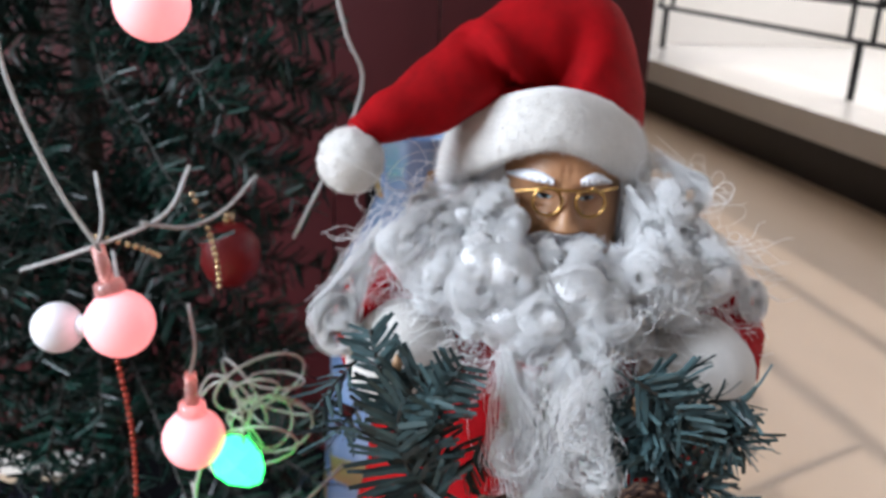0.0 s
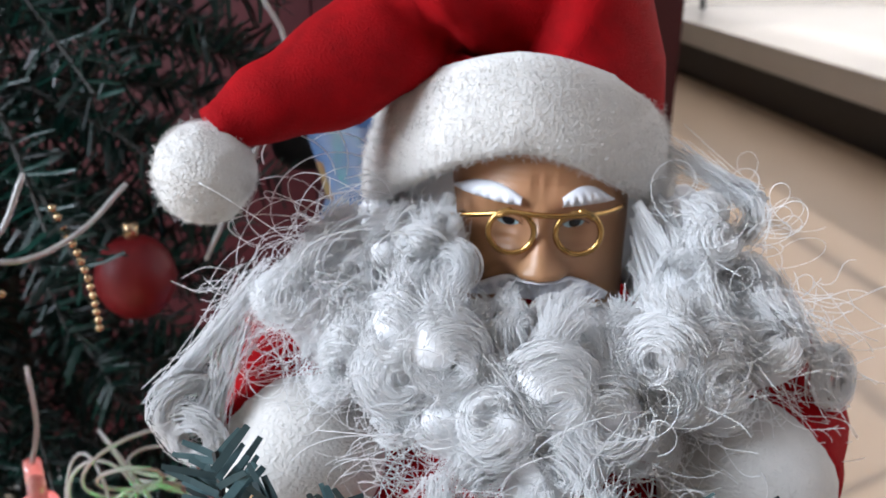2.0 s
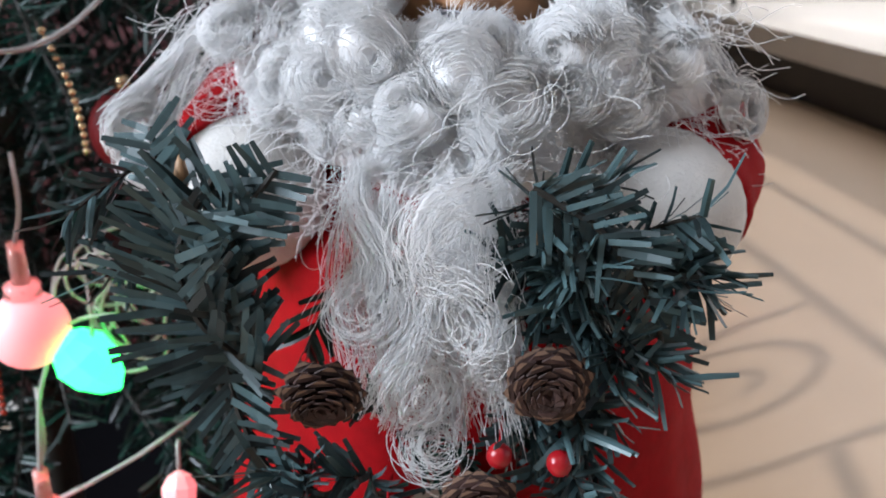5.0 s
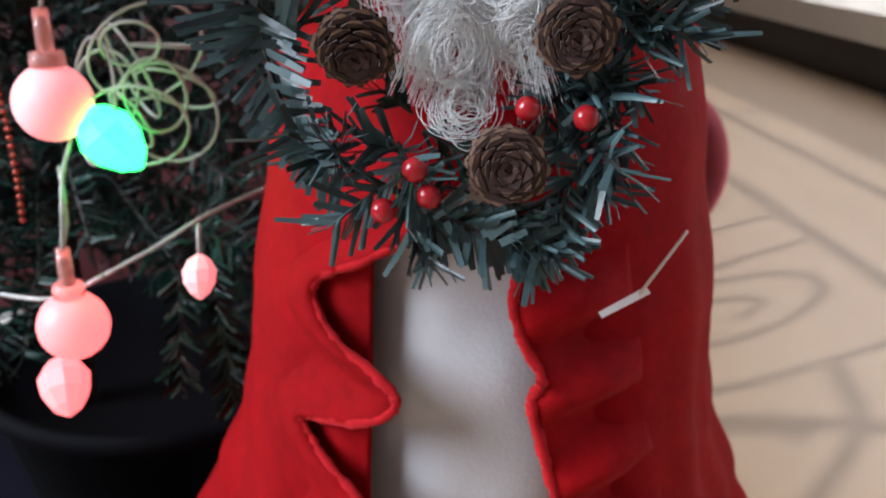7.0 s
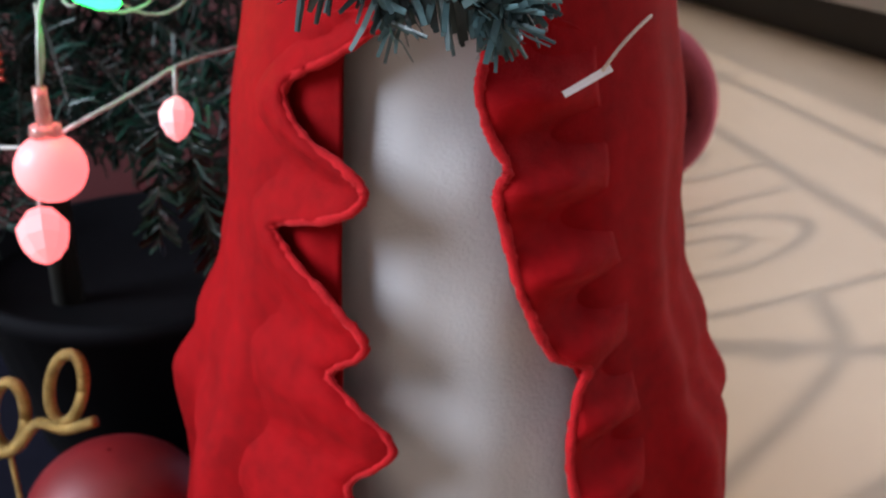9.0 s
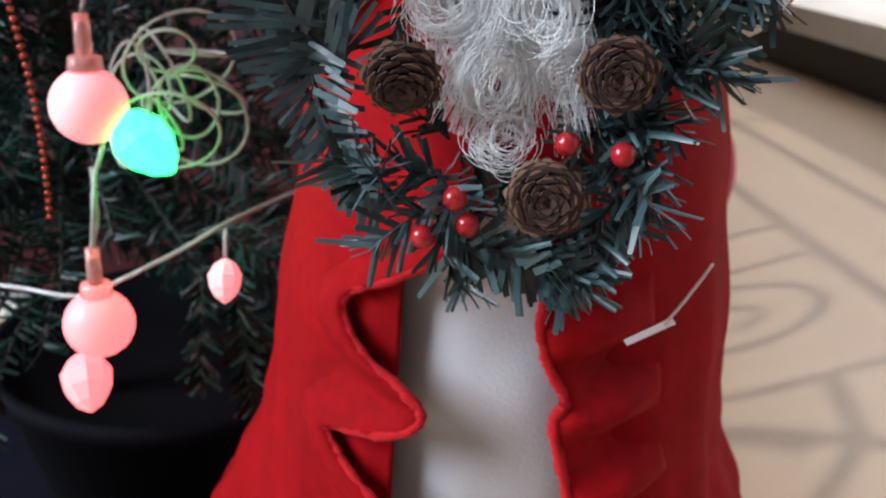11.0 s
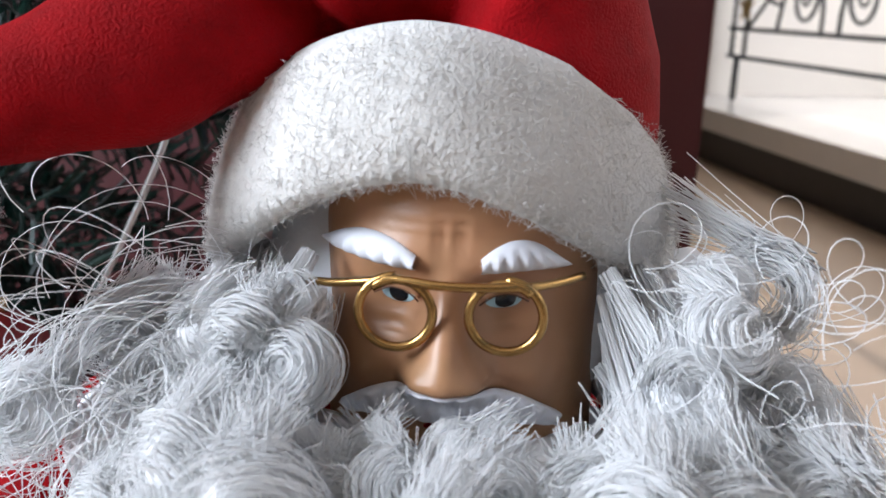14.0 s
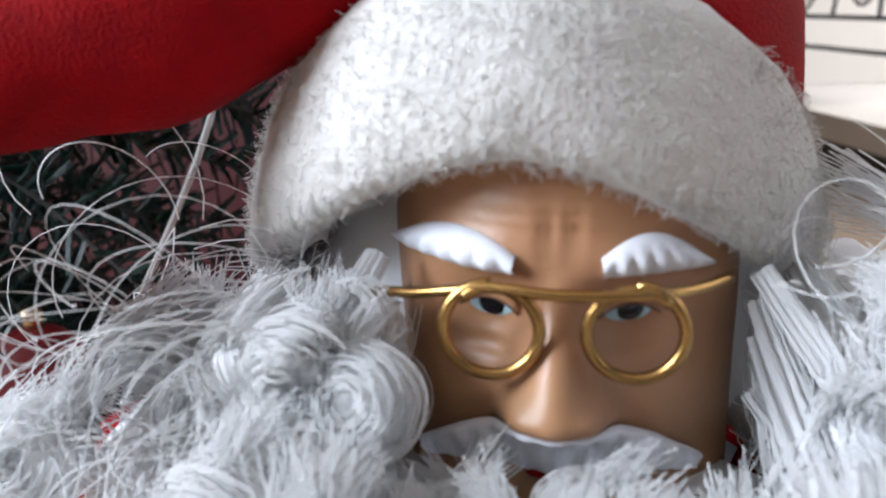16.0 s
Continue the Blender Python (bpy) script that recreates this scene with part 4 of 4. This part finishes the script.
def cone(c, r, axis, seed):
    rr = random.Random(seed)
    axis = Vector(axis).normalized()
    e1 = axis.orthogonal().normalized()
    e2 = axis.cross(e1)
    holder = Geo(M_CONE)
    holder.ball(c, r * 0.55, 0, 12, 8)
    ob = part("pine_cone", holder, garland, "small brown open pine cone")
    n = 64
    g = Geo(M_CONE, M_CONETIP)
    for k in range(n):
        u = k / (n - 1)
        a = k * 2.39996
        th = 0.12 + u * 2.3
        rad = (e1 * math.cos(a) + e2 * math.sin(a))
        base = Vector(c) + (axis * math.cos(th) * 0.9 + rad * math.sin(th)) * r * 0.42
        d = (axis * (0.95 - u * 0.8) + rad * (0.35 + 0.9 * u)).normalized()
        L = r * lerp(0.38, 0.78, min(1, u * 2)) * rr.uniform(0.85, 1.1)
        s = rad.cross(axis).normalized()
        w = r * lerp(0.16, 0.36, min(1, u * 2))
        up = d.cross(s).normalized()
        b0, b1 = base - s * w * 0.5, base + s * w * 0.5
        m0, m1 = base + d * L * 0.7 - s * w, base + d * L * 0.7 + s * w
        tip = base + d * L + up * L * 0.16
        th_ = up * r * 0.05
        g.faces([b0, b1, m1, tip, m0, b0 - th_, b1 - th_, m1 - th_, m0 - th_], [(0, 1, 2, 4), (4, 2, 3), (6, 5, 8, 7), (7, 8, 3), (1, 6, 7, 2), (5, 0, 4, 8), (2, 7, 3), (8, 4, 3)], 0)
        if u > 0.2:
            t0 = base + d * L * 0.84
            g.faces([t0 - s * w * .55 + th_ * .3, t0 + s * w * .55 + th_ * .3, tip + th_ * .3], [(0, 1, 2)], 1)
    sc = new("scale_whorl", g.mesh("scale_whorl", False))
    sc.parent = ob


cone((-0.026, -0.139, 0.298), 0.0104, (0.20, -0.85, -0.45), 1)
cone((0.034, -0.134, 0.302), 0.0100, (0.1, -0.9, -0.1), 2)
cone((0.017, -0.143, 0.2670), 0.0102, (0.15, -0.95, 0.05), 3)
for c in ((0.0220, -0.140, 0.2825), (0.0380, -0.138, 0.2800), (-0.0165, -0.150, 0.2545), (-0.004, -0.148, 0.2585), (-0.008, -0.148, 0.266)):
    g = Geo(M_BERRY)
    g.ball(c, 0.0036, 0, 16, 10, bump=0.05)
    g.tube([Vector(c), Vector(c) + Vector((0, 0.014, 0.004))], 0.0005, 5)
    part("berry", g, garland, "glossy red berry")
for c, dz in (((-0.066, -0.122, 0.352), 1), ((0.030, -0.122, 0.340), -1)):
    g = Geo(M_BUD)
    c = Vector(c)
    g.tube([c + Vector((0, 0, t * 0.010 * dz)) for t in (-.5, -.3, 0, .3, .5)], [0.0006, 0.0017, 0.0023, 0.0015, 0.0004], 8)
    part("bud", g, garland, "pale tan bud")

# ---------------- swing tag ----------------
tag = thing("plastic_tag", "white plastic label tag hanging on pale thread", "tag")
g = Geo(M_TAGW)
A_, B_ = Vector((0.0470, -0.1290, 0.2165)), Vector((0.0605, -0.1280, 0.2260))
u_ = (B_ - A_).normalized()
w_ = u_.cross(Vector((0, -1, 0))).normalized() * 0.0018
t_ = Vector((0, 0.0007, 0))
g.faces([A_ - w_ * .7, A_ + w_ * .5, B_ + w_, B_ - w_ * .4, A_ - w_ * .7 + t_, A_ + w_ * .5 + t_, B_ + w_ + t_, B_ - w_ * .4 + t_],
        [(0, 1, 2, 3), (7, 6, 5, 4), (0, 4, 5, 1), (1, 5, 6, 2), (2, 6, 7, 3), (3, 7, 4, 0)])
part("plate", g, tag, smooth=False)
g = Geo(M_THREAD)
g.tube(smooth_path([(0.0580, -0.1290, 0.2245), (0.0632, -0.1270, 0.2320), (0.0690, -0.1190, 0.2370), (0.0730, -0.1120, 0.2395)], 14), 0.0006, 6)
part("thread", g, tag)

# ---------------- artificial tree ----------------
TX, TY = -0.325, 0.20
tree = thing("artificial_tree", "small dark green artificial fir tree in a black pot", "tree")
g = Geo(M_TWIG)
g.tube([(TX, TY, -0.10), (TX, TY, 0.3), (TX + .004, TY, 0.6), (TX, TY, 0.95)], [0.012, 0.010, 0.007, 0.003], 10)
part("trunk", g, tree)
tr_ = random.Random(23)
crown = Geo(M_TREEN, M_TWIG)
for k in range(300):
    z = 0.09 + 0.82 * (k / 300) + tr_.uniform(-0.01, 0.01)
    reach = interp(z, ((0.05, 0.21), (0.15, 0.215), (0.30, 0.20), (0.42, 0.235), (0.60, 0.17), (0.95, 0.04))) * tr_.uniform(0.72, 1.02)
    if 0.27 < z < 0.36:
        reach *= 0.75
    a = k * 2.39996 + tr_.uniform(-.2, .2)
    d = Vector((math.cos(a), math.sin(a), tr_.uniform(-0.12, 0.22)))
    p0 = Vector((TX, TY, z))
    ax = [p0 + d * reach * t + Vector((0, 0, -0.05 * t * t)) for t in (0, .33, .66, 1)]
    crown.tube(ax, [0.0016, 0.0014, 0.0012, 0.0008], 4, 1, caps=False)
    for s in range(96):
        u = 0.10 + 0.92 * (s / 96)
        i = min(2, int(u * 3))
        p = lerp(ax[i], ax[i + 1], min(1.05, u * 3 - i))
        axd = (ax[i + 1] - ax[i]).normalized()
        o = Vector((tr_.gauss(0, 1), tr_.gauss(0, 1), tr_.gauss(0, 1)))
        o = (o - axd * o.dot(axd)).normalized()
        crown.strip(p, axd * tr_.uniform(0.35, 0.8) + o, tr_.uniform(0.014, 0.026), tr_.uniform(0.0016, 0.0028), o.cross(axd), 0, tr_.uniform(-.3, .3))
part("crown", crown, tree, smooth=False)
g = Geo(M_POT)
prof = [(0.100, FZ), (0.112, FZ + 0.006), (0.146, -0.030), (0.156, -0.028), (0.156, -0.014), (0.148, -0.014), (0.140, -0.034), (0.001, -0.040)]
g.grid([[(-0.28 + r * math.cos(2 * math.pi * i / 40), 0.27 + r * math.sin(2 * math.pi * i / 40), z) for i in range(40)] for r, z in prof], 0, close_u=True)
part("pot", g, tree, "round black plastic pot")

for p0, d, L in (((-0.140, 0.02, 0.168), (0.35, -0.35, -1.0), 0.060), ((-0.128, 0.0, 0.150), (0.2, -0.2, -1.0), 0.050), ((-0.150, 0.01, 0.160), (0.1, -0.4, -0.9), 0.055), ((-0.150, 0.03, 0.178), (1.0, -0.3, -0.2), 0.050)):
    sprig(tree, p0, d, L, 80, 0.014, 0.0020, M_TREEN, tr_, 1.0)

# dark sheet added over the floor to stand in for its darkness under the tree
M_MAT = mat("navy_dark_sheet", (0.006, 0.006, 0.014), 0.9, noise_scale=60, noise_amt=0.5, bump=0.4, bump_scale=200, spec=0.1)
g = Geo(M_MAT)
rows = []
for q in (0.02, 0.3, 0.6, 0.85, 0.97, 1.0, 1.0, 0.02):
    z = FZ + (0.0005 if len(rows) > 5 else 0.004)
    rows.append([(-0.52 + 0.46 * q * (1 + 0.05 * math.sin(5 * a)) * math.cos(a), 0.14 + 0.37 * q * (1 + 0.04 * math.sin(4 * a + 1)) * math.sin(a),
                  z + (0.004 * max(0, noise.noise(Vector((math.cos(a) * 3 * q, math.sin(a) * 3 * q, 2)))) if len(rows) < 5 else 0)) for a in (2 * math.pi * i / 60 for i in range(60))])
g.grid(rows, 0, close_u=True)
thing("floor_dark_sheet", "added dark navy sheet that darkens the floor under the tree", "cloth", g)

# ---------------- string lights ----------------
def globe(name, c, r, m, label, neck=None, up=(0, 0, 1)):
    ob = thing(name, label, "string light", group="string lights on the tree")
    g = Geo(m)
    g.ball(c, r, 0, 24, 16)
    part("globe", g, ob)
    upv = Vector(up).normalized()
    c = Vector(c)
    g = Geo(neck or M_NECKR)
    g.tube([c + upv * r * 0.93, c + upv * (r * 1.28)], [r * 0.46, r * 0.42], 12)
    g.tube([c + upv * r * 1.25, c + upv * (r * 2.35)], [r * 0.22, r * 0.20], 10)
    part("sleeve", g, ob, "clear plastic sleeve with a faint added glow")
    g = Geo(M_WIRE)
    e = c + upv * r * 2.3
    g.tube(smooth_path([e, e + Vector((0.002, 0.004, 0.015)), e + Vector((-0.003, 0.012, 0.035))], 8), 0.0011, 6)
    part("wire", g, ob)
    return ob


globe("globe_light", (-0.182, -0.026, 0.2535), 0.0167, M_GPINK, "pale pink lit globe light on clear wire")
globe("globe_light", (-0.182, -0.036, 0.1530), 0.0160, M_GRED, "glowing red globe light hanging on clear sleeve")
globe("globe_light", (-0.211, -0.040, 0.3255), 0.0172, M_GPINK, "pink lit globe light hanging on the tree", up=(-0.25, 0.1, 1))
globe("globe_light", (-0.188, -0.030, 0.4800), 0.0172, M_GPINK, "pink lit globe light high on the tree")
globe("globe_light", (-0.246, -0.034, 0.3185), 0.0130, M_GWHITE, "unlit white globe light with a faint added glow beside a lit one", neck=M_GWHITE, up=(0.8, 0, 0.1))


def bulb(c, r, m, label, d):
    ob = thing("clear_bulb", label, "string light", group="string lights on the tree")
    g = Geo(m)
    c, d = Vector(c), Vector(d).normalized()
    g.tube([c + d * t * r for t in (-1.3, -1.0, -0.4, 0.3, 0.9, 1.25)], [r * k for k in (0.2, 0.65, 0.98, 0.9, 0.55, 0.1)], 9)
    part("bulb", g, ob, smooth=False)
    g = Geo(M_WIRE)
    g.tube(smooth_path([c - d * r * 1.2, c - d * r * 2.0 + Vector((0, 0, .004)), c - d * r * 3.0], 6), 0.0011, 6)
    part("wire", g, ob)


bulb((-0.159, -0.022, 0.2370), 0.0135, M_GGREEN, "green glowing faceted bulb in a coil of wire", (0.4, 0.1, -0.5))
bulb((-0.196, -0.028, 0.1150), 0.0125, M_GRED, "red glowing bulb behind a globe", (0.3, -0.5, -0.4))
bulb((-0.124, -0.026, 0.1760), 0.0080, M_GPINK, "small pink lit bulb on a branch", (0.1, -0.4, -0.9))

coil = thing("wire_coil", "coil of clear plastic light wire", "wire")
cr_ = random.Random(5)
for k in range(11):
    g = Geo(M_WIRE)
    c = Vector((-0.158 + cr_.uniform(-0.016, 0.016), 0.000 + cr_.uniform(-0.014, 0.016), 0.258 + cr_.uniform(-0.018, 0.020)))
    R = cr_.uniform(0.014, 0.030)
    e1 = Vector((cr_.uniform(-1, 1), cr_.uniform(-.6, .6), cr_.uniform(-.4, .4))).normalized()
    e2 = e1.cross(Vector((0.2, 1, cr_.uniform(-.5, .5)))).normalized()
    g.tube([c + e1 * R * math.cos(a) * 0.8 + e2 * R * math.sin(a) for a in (i / 26 * 6.5 for i in range(27))], 0.0009, 6)
    part("loop", g, coil)
for P in (((-0.262, -0.03, 0.50), (-0.252, -0.045, 0.45), (-0.232, -0.05, 0.40), (-0.214, -0.048, 0.366)),
          ((-0.205, -0.02, 0.372), (-0.185, -0.005, 0.366), (-0.170, 0.012, 0.372), (-0.158, 0.03, 0.386)),
          ((-0.180, -0.020, 0.236), (-0.183, -0.026, 0.220), (-0.181, -0.034, 0.205), (-0.182, -0.036, 0.190)),
          ((-0.172, -0.02, 0.172), (-0.150, -0.012, 0.184), (-0.130, 0.0, 0.196), (-0.11, 0.04, 0.20)),
          ((-0.30, 0.0, 0.150), (-0.24, -0.01, 0.154), (-0.20, -0.02, 0.158), (-0.172, -0.02, 0.172)),
          ((-0.135, 0.10, 0.52), (-0.118, 0.09, 0.46), (-0.110, 0.10, 0.42), (-0.150, 0.09, 0.33)),
          ((-0.28, 0.0, 0.335), (-0.24, -0.01, 0.352), (-0.20, 0.0, 0.37), (-0.188, 0.01, 0.395))):
    g = Geo(M_WIRE)
    g.tube(smooth_path(P, 18), 0.0012, 6)
    thing("light_wire", "clear plastic wire of the string lights", "wire", g, group="string light wires")


def beads(a, b, n, r, m, label):
    ob = thing("bead_string", label, "bead string", group="bead strings on the tree")
    for k in range(n):
        g = Geo(m)
        u = k / (n - 1)
        g.ball(lerp(Vector(a), Vector(b), u) + Vector((0.004 * math.sin(u * 3), 0, 0)), r, 0, 8, 6)
        part("bead", g, ob)


beads((-0.200, 0.048, 0.368), (-0.187, 0.048, 0.312), 15, 0.0019, M_BEAD, "string of small gold beads hanging on the tree")
beads((-0.243, 0.020, 0.290), (-0.238, 0.024, 0.180), 26, 0.0018, M_BEADR, "string of small red-gold beads hanging on the tree")
beads((-0.232, -0.01, 0.36), (-0.212, 0.02, 0.34), 9, 0.0018, M_BEAD, "short string of gold beads between branches")

# ornaments on and under the tree
bauble = thing("red_bauble", "matt red bauble hanging among the branches", "ornament")
g = Geo(M_REDBALL)
g.ball((-0.200, 0.120, 0.306), 0.023, 0, 28, 20, (0.9, 0.9, 1.0))
part("ball", g, bauble)
g = Geo(M_BEAD)
g.tube([(-0.200, 0.120, 0.327), (-0.200, 0.120, 0.336)], 0.004, 10)
part("cap", g, bauble, "small gold cap")
g = Geo(M_REDBALL)
g.ball((-0.215, 0.035, FZ + 0.0595), 0.060, 0, 40, 26, bump=0.02)
thing("red_ball", "large red ball lying on floor by the pot", "ball", g)
g = Geo(M_GLITTER)
for cx, cz, tilt in ((-0.176, 0.052, 0.45), (-0.208, 0.034, 0.35)):
    g.tube([Vector((cx, -0.062, cz)) + Vector((0.0085 * math.cos(a) * 1.0 - 0.020 * math.sin(a) * -tilt * 0.5, 0.0, 0.019 * math.sin(a))) for a in (i / 24 * 6.283 for i in range(25))], 0.0030, 8)
g.tube(smooth_path([(-0.240, -0.064, 0.012), (-0.210, -0.064, 0.014), (-0.193, -0.064, 0.032), (-0.179, -0.064, 0.030), (-0.163, -0.064, 0.036)], 16), 0.003, 8)
g.tube([(-0.210, -0.064, 0.018), (-0.208, -0.060, FZ)], 0.0015, 6)
thing("glitter_ornament", "gold glitter loop ornament on a pick", "ornament", g)

# gift bag, black bow, round cushion
g = Geo(M_BLUEBAG, M_PATCH)
rows = []
for j in range(26):
    u = j / 25
    z = lerp(FZ, 0.385, u)
    w = interp(u, ((0, 0.050), (0.5, 0.052), (0.8, 0.046), (0.92, 0.020), (1, 0.034)))
    rows.append([(-0.098 + 0.012 * u + w * math.cos(a) * (1 + 0.12 * noise.noise(Vector((math.cos(a) * 2, math.sin(a) * 2, u * 9)))),
                  0.165 + w * 0.7 * math.sin(a) * (1 + 0.15 * noise.noise(Vector((math.cos(a) * 3, math.sin(a) * 3, u * 7 + 3)))), z)
                 for a in (2 * math.pi * i / 36 for i in range(36))])
g.grid(rows, 0, close_u=True)
for i, mm in enumerate(g.m):
    if noise.noise(Vector(g.v[g.f[i][0]]) * 30) > 0.22:
        g.m[i] = 1
thing("gift_bag", "crumpled blue printed plastic gift bag behind figurine", "bag", g)
g = Geo(M_BLACKF)
g.ball((-0.146, 0.30, 0.336), 0.024, 0, 18, 12, (1.1, 0.7, 0.9), bump=0.2)
g.ball((-0.090, 0.30, 0.342), 0.024, 0, 18, 12, (1.1, 0.7, 0.9), bump=0.2)
g.ball((-0.118, 0.30, 0.362), 0.016, 0, 14, 10, bump=0.2)
g.tube([(-0.118, 0.30, 0.35), (-0.118, 0.31, 0.15), (-0.118, 0.31, FZ)], [0.012, 0.014, 0.03], 10)
thing("black_bow", "black fabric bow on a stick behind the bag", "bow", g)
cush = thing("round_cushion", "dark red plush round cushion with rose rim on floor", "cushion")
CC = Vector((0.170, 0.970, FZ + 0.141))
g = Geo(M_ROSE)
g.grid([[CC + Vector(((0.118 + 0.023 * math.cos(b)) * math.cos(a), 0.036 * math.sin(b), (0.118 + 0.023 * math.cos(b)) * math.sin(a))) for b in (2 * math.pi * k / 14 for k in range(14))]
        for a in (2 * math.pi * i / 48 for i in range(48))], 0, close_u=True, close_v=True)
part("rim", g, cush, "rose plush rim")
g = Geo(M_PLUM)
g.ball(CC, 0.116, 0, 36, 20, (1, 0.22, 1), bump=0.05)
for k in range(40):
    a, q = k * 2.39996, 0.103 * math.sqrt((k + .5) / 40)
    g.ball(CC + Vector((q * math.cos(a), -0.027 * math.sqrt(max(0.05, 1 - (q / 0.116) ** 2)), q * math.sin(a))), 0.0068, 0, 8, 6)
part("tufted_face", g, cush, "dark red face with small tufts")
